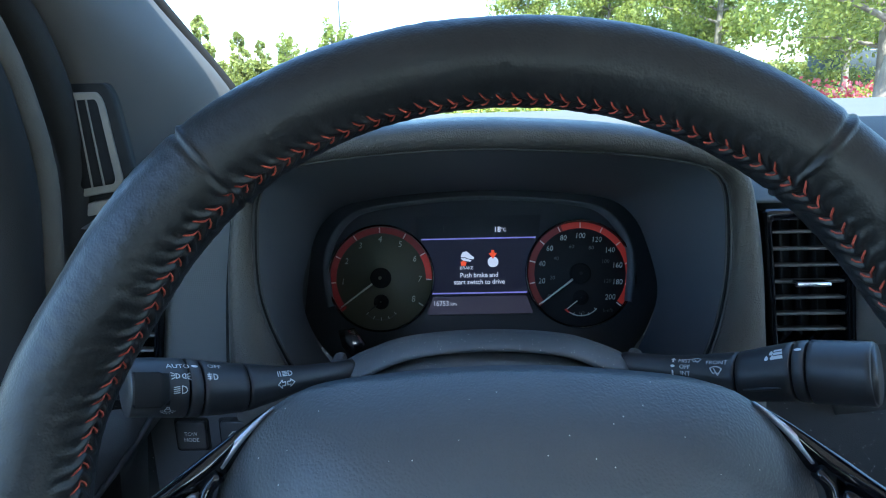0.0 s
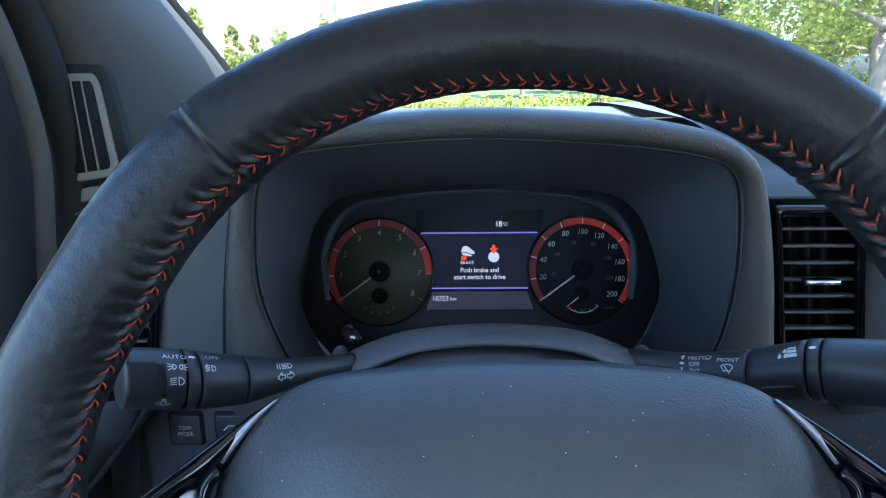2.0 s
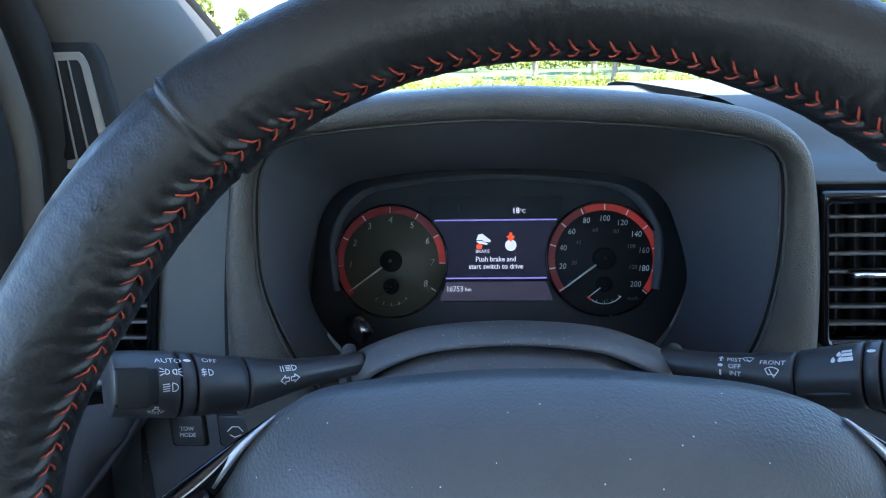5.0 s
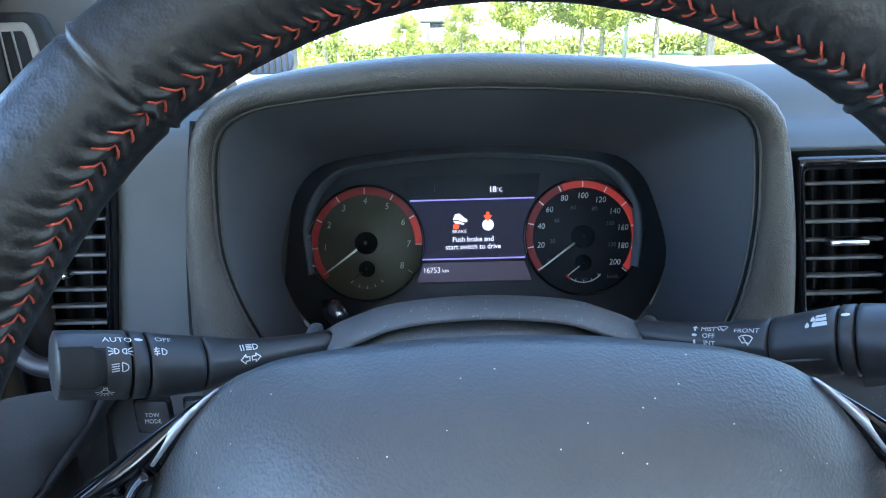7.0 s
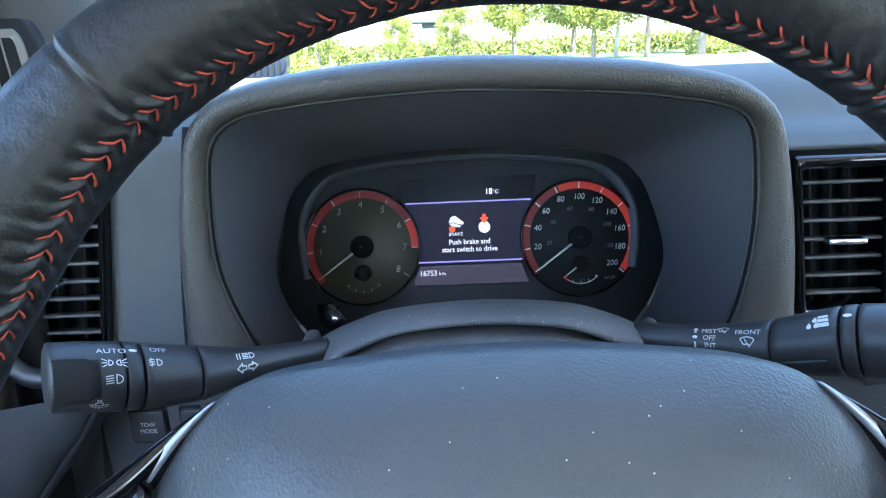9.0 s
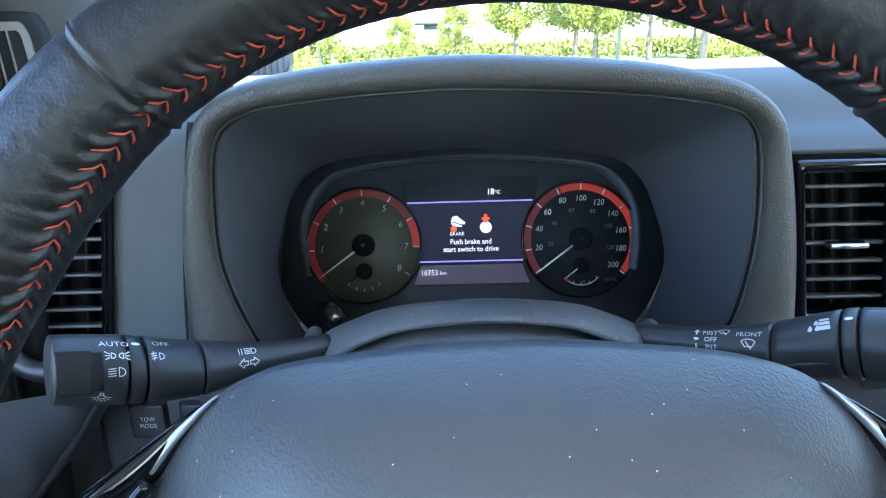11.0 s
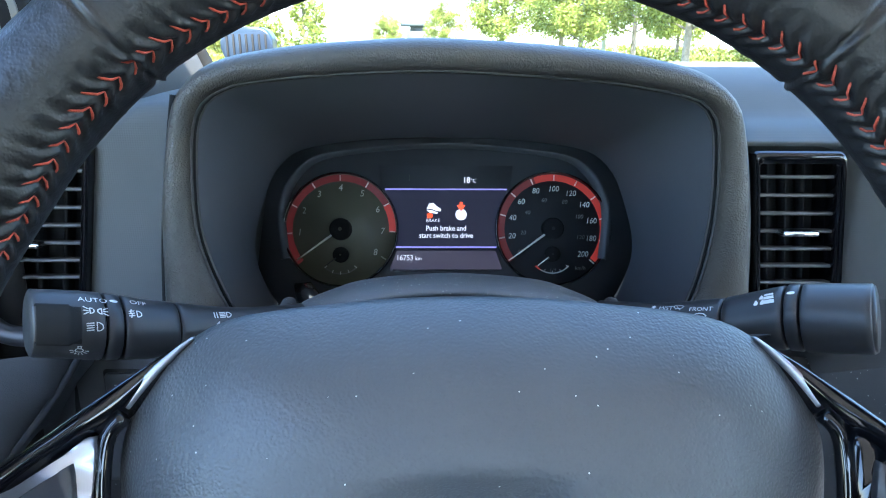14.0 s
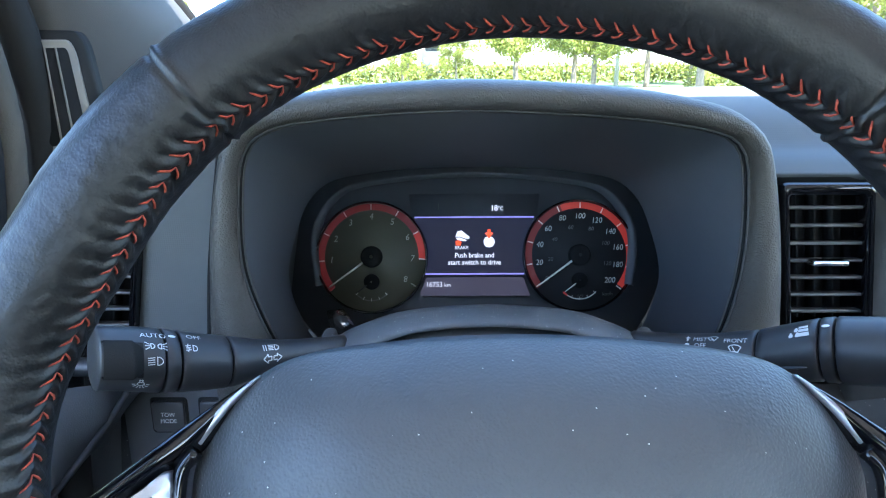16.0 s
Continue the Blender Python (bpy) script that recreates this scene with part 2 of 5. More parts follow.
def words(text, size, place, lift=0.0003, shear=0.0, squeeze=1.0, bold=0.0):
    """Lettering in the built-in font as a mesh, centred on the origin, laid on a surface by place(u, v, w)."""
    cu = bpy.data.curves.new("t", "FONT")
    cu.body, cu.size, cu.align_x, cu.align_y, cu.resolution_u, cu.shear = text, size, "CENTER", "CENTER", 3, shear
    cu.offset = bold
    ob = bpy.data.objects.new("t", cu)
    me = bpy.data.meshes.new_from_object(ob)
    bm = bmesh.new()
    bm.from_mesh(me)
    bpy.data.objects.remove(ob)
    bpy.data.curves.remove(cu)
    bpy.data.meshes.remove(me)
    for v in bm.verts:
        v.co = place(v.co.x * squeeze, v.co.y, lift)
    return bm


# ---- the truck: cabin shell ----
CEN = 0.38  # the cabin's middle line
# unseen shell, added so the roof shades and light enters by the openings
cabin = thing("cabin_shell", "unseen truck cabin shell with headliner, added to shape light through open windows", "vehicle body", kind="structure")
roof = loft([[Vector((CEN + x, y, 1.90 - 0.05 * (x / 0.75) ** 2 - 0.06 * max(0, y - 0.1) - z)) for x in np.linspace(-0.74, 0.74, 13)] for y, z in ((-1.3, 0.02), (-0.6, 0), (0.0, 0), (0.3, 0.01), (0.36, 0.03))], False)
bmesh.ops.solidify(roof, geom=roof.faces[:], thickness=0.04)
part("headliner", roof, HEADLINER, cabin)
part("cabin_floor", box((1.5, 2.9, 0.05), (CEN, 0.05, 0.62), 0.01), SEATCLOTH, cabin)
part("rear_wall", box((1.5, 0.06, 0.75), (CEN, -1.3, 1.0), 0.02), DOORSKIN, cabin)
part("rear_header", box((1.5, 0.06, 0.12), (CEN, -1.3, 1.82), 0.02), DOORSKIN, cabin)
part("firewall", box((1.5, 0.05, 0.85), (CEN, 1.2, 1.02), 0.01), DOORSKIN, cabin)
for side in (-1, 1):
    part("rear_pillar", box((0.06, 0.5, 0.6), (CEN + side * 0.73, -0.95, 1.6), 0.02), DOORSKIN, cabin)
    part("centre_pillar", box((0.06, 0.12, 0.6), (CEN + side * 0.73, -0.25, 1.6), 0.02), DOORSKIN, cabin)
    part("roof_rail", box((0.08, 1.7, 0.08), (CEN + side * 0.71, -0.5, 1.84), 0.02), HEADLINER, cabin)
part("windscreen_header", box((1.4, 0.06, 0.05), (CEN, 0.36, 1.84), 0.02), HEADLINER, cabin)


def windscreen_glass():
    m = bpy.data.materials.new("tinted_windscreen_glass")
    m.use_nodes = True
    t = m.node_tree
    clear, shine, both = (t.nodes.new(k) for k in ("ShaderNodeBsdfTransparent", "ShaderNodeBsdfGlossy", "ShaderNodeMixShader"))
    clear.inputs[0].default_value, shine.inputs["Roughness"].default_value = (0.82, 0.86, 0.83, 1), 0.02
    both.inputs[0].default_value = 0.035
    t.links.new(clear.outputs[0], both.inputs[1])
    t.links.new(shine.outputs[0], both.inputs[2])
    t.links.new(both.outputs[0], t.nodes["Material Output"].inputs[0])
    return m


windscreen = thing("window_1", "clear raked windscreen glass above the dashboard", "windscreen", kind="structure")
pane = part("pane", loft([[Vector((CEN + x * (1.06 - 0.06 * f), 1.17 - 0.81 * f + 0.10 * f * (1 - f) - 0.10 * (x / 0.76) ** 2, 1.462 + 0.375 * f)) for x in np.linspace(-0.76, 0.76, 25)] for f in np.linspace(0, 1, 13)], False), windscreen_glass(), windscreen)
pane.visible_shadow = False


# unseen seats, added to fill the cabin behind the camera
def seat(x):
    s = thing("front_seat", "unseen dark cloth front seat with headrest, added on the cabin floor", "seat", "front seats", at=(x, -0.5, 0.65))
    part("seat_cushion", box((0.5, 0.5, 0.2), (0, 0.1, 0.25), 0.06, 4), SEATCLOTH, s)
    part("backrest", transform(box((0.5, 0.14, 0.6), (0, 0, 0), 0.05, 4), pose(0, -0.2, 0.6, 12)), SEATCLOTH, s)
    part("headrest", box((0.26, 0.1, 0.18), (0, -0.29, 1.02), 0.04, 4), SEATCLOTH, s)
    part("seat_base", box((0.4, 0.4, 0.17), (0, 0.1, 0.08), 0.02), DOORSKIN, s)
    return s


seat(0.0)
seat(0.76)

# door on the driver's side: trim below the window, frame with two seals
door_1 = thing("door_1", "dark plastic driver's door with closed rubber-sealed frame", "door", kind="structure")
part("door_panel", box((0.05, 1.70, 0.72), (-0.425, 0.025, 0.99), 0.02, 3), DOORSKIN, door_1)
# unseen passenger side, added to close the cabin below window height
door_2 = thing("door_2", "unseen dark plastic passenger door, added below an open window", "door", kind="structure")
part("door_panel", box((0.05, 1.25, 0.72), (CEN * 2 + 0.42, -0.2, 0.99), 0.02, 3), DOORSKIN, door_2)
for k, (off, r, mat) in enumerate(((0.006, 0.013, RUBBERSHADE), (0.031, 0.0105, SEALGREY), (0.058, 0.021, RUBBERSHADE))):
    line = spline([(-0.365 - off * 0.55, 0.46 - off, 0.9), (-0.335 - off * 0.5, 0.47 - off, 1.2), (-0.322 - off * 0.4, 0.475 - off, 1.38), (-0.308 - off * 0.35, 0.47 - off, 1.5), (-0.318 - off * 0.3, 0.43 - off, 1.62), (-0.35 - off * 0.25, 0.3 - off, 1.76), (-0.37 - off * 0.25, 0.1 - off, 1.84)], 60)
    part("door_seal", tube(line, r, 12), mat, door_1, "pale ribbed rubber door seal" if mat is SEALGREY else "")
frame_line = spline([(-0.44, 0.35, 1.3), (-0.42, 0.35, 1.5), (-0.42, 0.28, 1.65), (-0.41, 0.1, 1.8)], 40)
part("window_frame", tube(frame_line, 0.035, 12), DOORSKIN, door_1)
part("mirror_sail_panel", box((0.02, 0.16, 0.24), (-0.43, 0.37, 1.42), 0.008, 2), DOORSKIN, door_1)

# front pillars
for side, name in ((-1, "a_pillar_left"), (1, "a_pillar_right")):
    cx = 0 if side < 0 else CEN * 2
    pil = thing("front_pillar", "dark fabric-trimmed windscreen pillar beside the dashboard", "pillar", kind="structure")
    outer = [(0.246, 0.735, 1.44), (0.272, 0.70, 1.52), (0.307, 0.60, 1.62), (0.329, 0.46, 1.74), (0.346, 0.33, 1.86)]
    front = [(0.285, 0.58, 1.42), (0.262, 0.565, 1.52), (0.282, 0.475, 1.60), (0.308, 0.375, 1.70), (0.335, 0.255, 1.82)]
    back = [(0.34, 0.485, 1.40), (0.313, 0.475, 1.52), (0.325, 0.43, 1.61), (0.35, 0.34, 1.71), (0.37, 0.22, 1.83)]
    far = [(0.40, 0.60, 1.40), (0.39, 0.58, 1.52), (0.40, 0.50, 1.62), (0.41, 0.42, 1.74), (0.41, 0.30, 1.86)]
    loops = []
    lines = [spline(l, 24) for l in (outer, front, back, far)]
    for i in range(24):
        q = spline([l[i] for l in lines], 28, True)
        loops.append([Vector((cx + side * v.x, v.y, v.z)) for v in q])
    part("pillar_trim", loft(loops, True, True), PILLAR, pil)
    edge = [Vector((cx + side * (v.x - 0.001), v.y + 0.008, v.z)) for v in lines[0]]
    part("windscreen_seal", tube(edge, 0.009, 10), RUBBERSHADE, pil, "black glass border along the windscreen edge")

# ---- dashboard ----
dashboard = thing("dashboard", "grey fine-grained plastic dashboard with black vents", "dashboard", kind="structure")
prof = [(0.50, 1.02), (0.49, 1.20), (0.482, 1.30), (0.480, 1.424), (0.4825, 1.432), (0.490, 1.438), (0.505, 1.442), (0.530, 1.4435), (0.545, 1.4455), (0.551, 1.449), (0.560, 1.457), (0.580, 1.469), (0.62, 1.477), (0.70, 1.480), (0.95, 1.478), (1.10, 1.47), (1.17, 1.44)]
pr = spline([(0, y, z) for y, z in prof], 110)
prv = [Vector((p.x, max(p.y, 0.516) if p.z < 1.427 else p.y, p.z)) for p in pr]
columns = ((0.205, 0.0), (0.3025, 0.0), (0.3035, 0.0), (0.42, 0.01), (0.60, 0.02), (0.80, 0.02), (1.13, 0.0))
cut = next(i for i, p in enumerate(pr) if p.z > 1.308)
for name, lo, hi, skin in (("dash_panel_right", cut, len(pr), DASH), ("dash_lower_right", 0, cut + 1, SWITCHSKIN)):
    part(name, loft([[Vector((x, p.y + bow, p.z)) for p in (prv if x < 0.303 else pr)[lo:hi]] for x, bow in columns], False), skin, dashboard)
# left end: grained face with a rounded top corner
face = []
for x, top, y in ((-0.187, 1.459, 0.472), (-0.205, 1.4585, 0.472), (-0.225, 1.456, 0.472), (-0.239, 1.453, 0.472), (-0.2475, 1.4495, 0.4715), (-0.2485, 1.449, 0.4715), (-0.256, 1.446, 0.470), (-0.27, 1.441, 0.465), (-0.30, 1.436, 0.460), (-0.345, 1.43, 0.456)):
    rec = 0.05 if x < -0.248 else 0.0
    col = [Vector((x, y + rec, 1.285)), Vector((x, y + rec, 1.34)), Vector((x, y + rec, min(top - 0.02, 1.427 if rec else 2))), Vector((x, y + 0.002, top - 0.009)), Vector((x, y + 0.007, top - 0.002)), Vector((x, y + 0.022, top + 0.001)), Vector((x, y + 0.10, top + 0.006)), Vector((x, 0.75, 1.462))]
    # the panel leans with the vent beside it
    face.append([Vector((q.x + 0.19 * min(0.0, q.z - 1.437), q.y, q.z)) for q in spline(col, 60)])
part("dash_panel_left", loft(face, False), DASH, dashboard)
top_left = loft([[Vector((x, y, z)) for x in np.linspace(-0.40, 0.21, 12)] for y, z in ((0.62, 1.452), (0.75, 1.466), (0.95, 1.474), (1.10, 1.466), (1.17, 1.44))], False)
part("dash_top", top_left, DASH, dashboard)
gap = tube(spline([(-0.187, 0.470, 1.465), (-0.1935, 0.468, 1.43), (-0.2055, 0.466, 1.36), (-0.2135, 0.466, 1.29)], 20), 0.003, 8)
# dark tube laid on the surface as the shade between two panels
part("panel_gap", gap, HOLE, dashboard)


def switch_panel():
    pn = thing("switch_panel", "dark grey lower dash switch panel holding square buttons", "panel")

    def place(u, v, w):
        return Vector((u, 0.452 - w - (v - 1.25) * -0.05, v))
    part("panel_body", prism(rounded(-0.281, 1.17, -0.15, 1.279, 0.010), 0.02, place, 0.003), SWITCHSKIN, pn)
    for x0, x1, txt in ((-0.2575, -0.2330, ("TOW", "MODE")), (-0.220, -0.1955, None)):
        # flat dark plate gives the shaded gap round the button
        part("button_recess", prism(rounded(x0 - 0.0022, 1.2365, x1 + 0.0022, 1.2665, 0.003), 0.004, lambda u, v, w: place(u, v, w + 0.0006)), HOLE, pn)
        b = part("button", prism(rounded(x0, 1.239, x1, 1.264, 0.002), 0.006, lambda u, v, w: place(u, v, w + 0.0035), 0.0012), STALK, pn)
        xm = (x0 + x1) / 2
        if txt:
            part("lettering", words("TOW", 0.0050, lambda u, v, w: place(xm + u, 1.2535 + v, w + 0.0036), squeeze=0.9), WHITE, b)
            part("lettering", words("MODE", 0.0050, lambda u, v, w: place(xm + u, 1.2482 + v, w + 0.0036), squeeze=0.9), WHITE, b)
        else:
            part("car_symbol", polys(strokes([[(-0.006, 0), (-0.002, 0.004), (0.003, 0.004), (0.006, 0)], [(-0.004, -0.003), (-0.001, -0.005), (0.004, -0.003)]], 0.0009), lambda u, v, w: place(xm + u, 1.2515 + v, w + 0.0036)), WHITE, b)
    return pn


switch_panel()
lower = thing("lower_dash_panel", "smooth dark lower dash panel with a diagonal crease", "panel", kind="structure")
rows = []
for z, xl, xc in ((1.305, -0.36, -0.246), (1.27, -0.37, -0.2705), (1.22, -0.39, -0.313), (1.15, -0.42, -0.375), (1.0, -0.47, -0.43)):
    rows.append(spline([(xl, 0.36 if z > 1.2 else 0.35, z), ((xl + xc) / 2, 0.392, z), (xc - 0.010, 0.407, z), (xc - 0.003, 0.411, z), (xc, 0.416, z), (xc + 0.002, 0.428, z), (xc + 0.004, 0.47, z), (xc + 0.006, 0.50, z), (-0.20, 0.51, z)], 60))
part("panel_skin", loft(rows, False), DASHLOW, lower)
part("panel_edge", tube(spline([(-0.2465, 0.4165, 1.305), (-0.268, 0.4165, 1.273), (-0.309, 0.4165, 1.223), (-0.372, 0.4165, 1.153)], 30), 0.0026, 8), STALK, lower)
knee = loft([[Vector((x, y, z)) for x in np.linspace(-0.30, 0.45, 16)] for y, z in ((0.50, 1.25), (0.478, 1.235), (0.462, 1.18), (0.45, 1.0), (0.47, 0.8))], False)
part("knee_panel", knee, DOORSKIN, lower)


def air_vent(name, label, x0, x1, z0, z1, y, lean, count, tab):
    """Louvre vent: glossy frame, cavity, flat slats with a chrome thumb tab; lean: sideways shift from top to bottom."""
    v = thing(name, label, "air vent", "dashboard air vents")
    edge = 0.0055

    def place(u, w, d):
        return Vector((u + lean * (w - z1), y - d, w))
    outer, inner = rounded(x0 - edge, z0 - 0.008, x1 + edge, z1 + 0.010, 0.005), rounded(x0, z0, x1, z1, 0.003)
    loops = [[place(a, b, d) for a, b in o] for o, d in ((outer, -0.05), (outer, 0.003), ([(a * 0.8 + c * 0.2, b * 0.8 + e * 0.2) for (a, b), (c, e) in zip(outer, inner)], 0.006), ([(a * 0.2 + c * 0.8, b * 0.2 + e * 0.8) for (a, b), (c, e) in zip(outer, inner)], 0.005), (inner, 0.0), (inner, -0.03))]
    part("frame", loft(loops, True), PIANO, v, "piano-black vent frame")
    # near-black backing and vanes carry the shade behind the slats
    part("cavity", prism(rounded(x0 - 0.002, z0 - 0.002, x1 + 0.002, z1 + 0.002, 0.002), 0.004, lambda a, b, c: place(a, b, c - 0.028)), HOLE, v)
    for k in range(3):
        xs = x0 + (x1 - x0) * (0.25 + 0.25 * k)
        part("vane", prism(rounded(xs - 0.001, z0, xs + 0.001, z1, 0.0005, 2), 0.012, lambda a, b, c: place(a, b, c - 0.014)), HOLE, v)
    step = (z1 - z0) / (count + 0.45)
    for k in range(count):
        zc = z1 - step * (k + 0.75)
        sl = transform(box((x1 - x0 + 0.002, 0.010, 0.0026), (0, 0, 0), 0.001, 2), pose((x0 + x1) / 2 + lean * (zc - z1), y + 0.006, zc, -10))
        ob = part("slat", sl, SLAT, v)
        if k == tab:
            part("thumb_tab", transform(box((0.027, 0.012, 0.0042), (0, 0, 0), 0.0015, 2), pose((x0 + x1) / 2 + lean * (zc - z1), y - 0.002, zc + 0.0005, -8)), CHROME, ob, "chrome thumb tab")
    return v


air_vent("air_vent", "tall black louvre vent with chrome tab beside the instrument hood", 0.2225, 0.279, 1.315, 1.418, 0.478, -0.17, 7, 3)
air_vent("air_vent", "tall black louvre vent at the dashboard's door end", -0.335, -0.2535, 1.310, 1.4225, 0.468, 0.2, 8, 4)
cover = tube(spline([(-0.335, 0.44, 1.325), (-0.31, 0.435, 1.304), (-0.27, 0.44, 1.302), (-0.25, 0.45, 1.31)], 20), 0.007, 10)
part("vent_sill", cover, STALK, dashboard)


def pillar_vent():
    v = thing("pillar_vent", "small grey demister vent with dark vertical slots in the pillar trim", "air vent")
    a, b, c, d = Vector((-0.307, 0.463, 1.530)), Vector((-0.279, 0.470, 1.530)), Vector((-0.273, 0.470, 1.457)), Vector((-0.310, 0.463, 1.452))
    n = (b - a).cross(d - a).normalized()
    n = n if n.y < 0 else -n

    def place(u, w, h):
        return (a.lerp(b, u)).lerp(d.lerp(c, u), 1 - w) + n * h
    part("surround", prism(rounded(-0.05, -0.05, 1.12, 1.08, 0.2), 0.02, lambda u, w, h: place(u, w, h), 0.0), RUBBERSHADE, v, "black rubber surround")
    part("frame", prism(rounded(0.0, 0.0, 0.94, 1.0, 0.16), 0.004, lambda u, w, h: place(u, w, h + 0.003), 0.0015), VENTGREY, v)
    # flat plate above the frame, coloured as the shade inside the slots
    part("cavity", prism(rounded(0.11, 0.085, 0.80, 0.93, 0.07), 0.002, lambda u, w, h: place(u, w, h + 0.0042)), HOLE, v)
    for u0 in (0.325, 0.555):
        part("bar", prism(rounded(u0, 0.085, u0 + 0.035, 0.93, 0.01, 2), 0.002, lambda u, w, h: place(u, w, h + 0.0052)), VENTGREY, v)
    part("lower_cap", prism(rounded(0.02, -0.20, 0.9, -0.07, 0.04), 0.01, lambda u, w, h: place(u, w, h + 0.001), 0.001), VENTGREY, v)
    return v


pillar_vent()

# ---- instrument hood ----
hood = thing("instrument_hood", "black grained instrument hood with a deep smooth bowl", "instrument hood")
out_right = [(0.238, 1.20), (0.231, 1.25), (0.2225, 1.32), (0.2115, 1.388), (0.1985, 1.443), (0.188, 1.466), (0.168, 1.481), (0.138, 1.4895), (0.088, 1.497)]
out_left = [(0.218, 1.20), (0.214, 1.25), (0.2085, 1.32), (0.2005, 1.388), (0.1905, 1.437), (0.180, 1.4675), (0.158, 1.486), (0.118, 1.4955), (0.06, 1.501)]
in_right = [(0.118, 1.235), (0.148, 1.268), (0.177, 1.314), (0.1865, 1.376), (0.1815, 1.438), (0.1725, 1.459), (0.158, 1.4665), (0.135, 1.4715), (0.088, 1.4775)]
in_left = [(0.108, 1.235), (0.136, 1.268), (0.161, 1.312), (0.1775, 1.368), (0.1755, 1.425), (0.1675, 1.457), (0.148, 1.471), (0.118, 1.4765), (0.06, 1.4812)]


def arch(half, n=96, other=None):
    other = other or half[:-1]
    return spline([(x, 0, z) for x, z in half] + [(-x, 0, z) for x, z in other[::-1]], n)


OUT, INN = arch(out_right + [(0.0, 1.5025)], 96, out_left), arch(in_right + [(0.0, 1.4825)], 96, in_left)


def at_depth(loop, y, grow=1.0, drop=0.0, slope=0.0):
    c = Vector((0, 0, 1.36))
    return [Vector((c.x + (p.x - c.x) * grow, y + (p.z - 1.45) * -slope, c.z + (p.z - c.z) * grow - drop)) for p in loop]


mix = [a.lerp(b, 0.5) for a, b in zip(OUT, INN)]
lip = [at_depth(OUT, 0.80, 0.93, 0.022), at_depth(OUT, 0.62, 0.985, 0.012), at_depth(OUT, 0.52, 1.0, 0.002), at_depth(OUT, 0.47), at_depth(OUT, 0.459, 0.998), at_depth([a.lerp(b, 0.12) for a, b in zip(OUT, INN)], 0.451), at_depth([a.lerp(b, 0.32) for a, b in zip(OUT, INN)], 0.4455),
       at_depth([a.lerp(b, 0.6) for a, b in zip(OUT, INN)], 0.4450), at_depth([a.lerp(b, 0.85) for a, b in zip(OUT, INN)], 0.4475), at_depth([a.lerp(b, 0.97) for a, b in zip(OUT, INN)], 0.452), at_depth(INN, 0.457)]
part("hood_rim", loft(lip, False), HOODSKIN, hood, "grained leather-look hood rim")
# added tube that stands in for the lit sheen on the bowl's edge
part("rim_trim", tube(at_depth(INN, 0.4555, 0.9985), 0.0010, 8), SLAT, hood, "thin ridge line along the bowl, added for the sheen of its edge")
# near-black tube in place of a hollow: the groove's shade as colour
part("lip_groove", tube(at_depth(INN, 0.459, 0.996), 0.0012, 8), HOLE, hood, "dark line standing in for the shaded groove inside the rim")
part("inner_lip", tube(at_depth(INN, 0.461, 0.991), 0.0013, 8), SLAT, hood)
half_back = [(0.10, 1.16), (0.165, 1.215), (0.19, 1.25), (0.203, 1.295), (0.19, 1.35), (0.176, 1.375), (0.155, 1.39), (0.12, 1.397), (0.07, 1.402), (0.0, 1.404)]
BACK = arch(half_back)
bowl = []
for k in range(15):
    f = k / 14
    e = f * f * (3 - 2 * f) * 0.5 + f * 0.5
    bowl.append([a.lerp(b, e) for a, b in zip(at_depth(INN, 0.457, 0.998), [Vector((p.x, 0.672 + (p.z - 1.305) * 0.34, p.z)) for p in BACK])])
part("bowl", loft(bowl, False), BOWL, hood)
part("bowl_floor", loft([[Vector((x, y, z)) for x in np.linspace(-0.20, 0.20, 9)] for y, z in ((0.46, 1.226), (0.60, 1.17), (0.70, 1.13))], False), BOWL, hood)

# ---- instrument cluster ----
cluster = thing("instrument_cluster", "lit instrument cluster with two red-ringed dials and a display", "instrument cluster")
GT = radians(20)
GO, GU, GN = Vector((0.0, 0.690, 1.305)), Vector((0, math.sin(GT), math.cos(GT))), Vector((0, -math.cos(GT), math.sin(GT)))


def dial(u, v, w):
    return GO + Vector((u, 0, 0)) + GU * v + GN * w


plate = spline([(x * 1.0, (z - 1.305) / math.cos(GT) * 0.94, 0) for x, z in half_back[:-1] + [(0, 1.404)] + [(-x, z) for x, z in half_back[-2::-1]]], 90, True)
part("face_plate", prism([(p.x * 1.04, p.y * 1.04) for p in plate], 0.01, lambda u, v, w: dial(u, v, w - 0.002)), PLATE, cluster)
visor = [[dial(p.x * g, p.y * g + 0.002, w) for p in spline([(x, (z - 1.305) / math.cos(GT) * 0.9, 0) for x, z in [(0.168, 1.27), (0.172, 1.33), (0.15, 1.372), (0.11, 1.388), (0.0, 1.397), (-0.11, 1.388), (-0.15, 1.372), (-0.172, 1.33), (-0.168, 1.27)]], 70)] for g, w in ((1.06, 0.0), (1.05, 0.012), (1.02, 0.013), (1.0, 0.0))]
part("inner_visor", loft(visor, False), PLATE, cluster, "satin black inner visor edge")


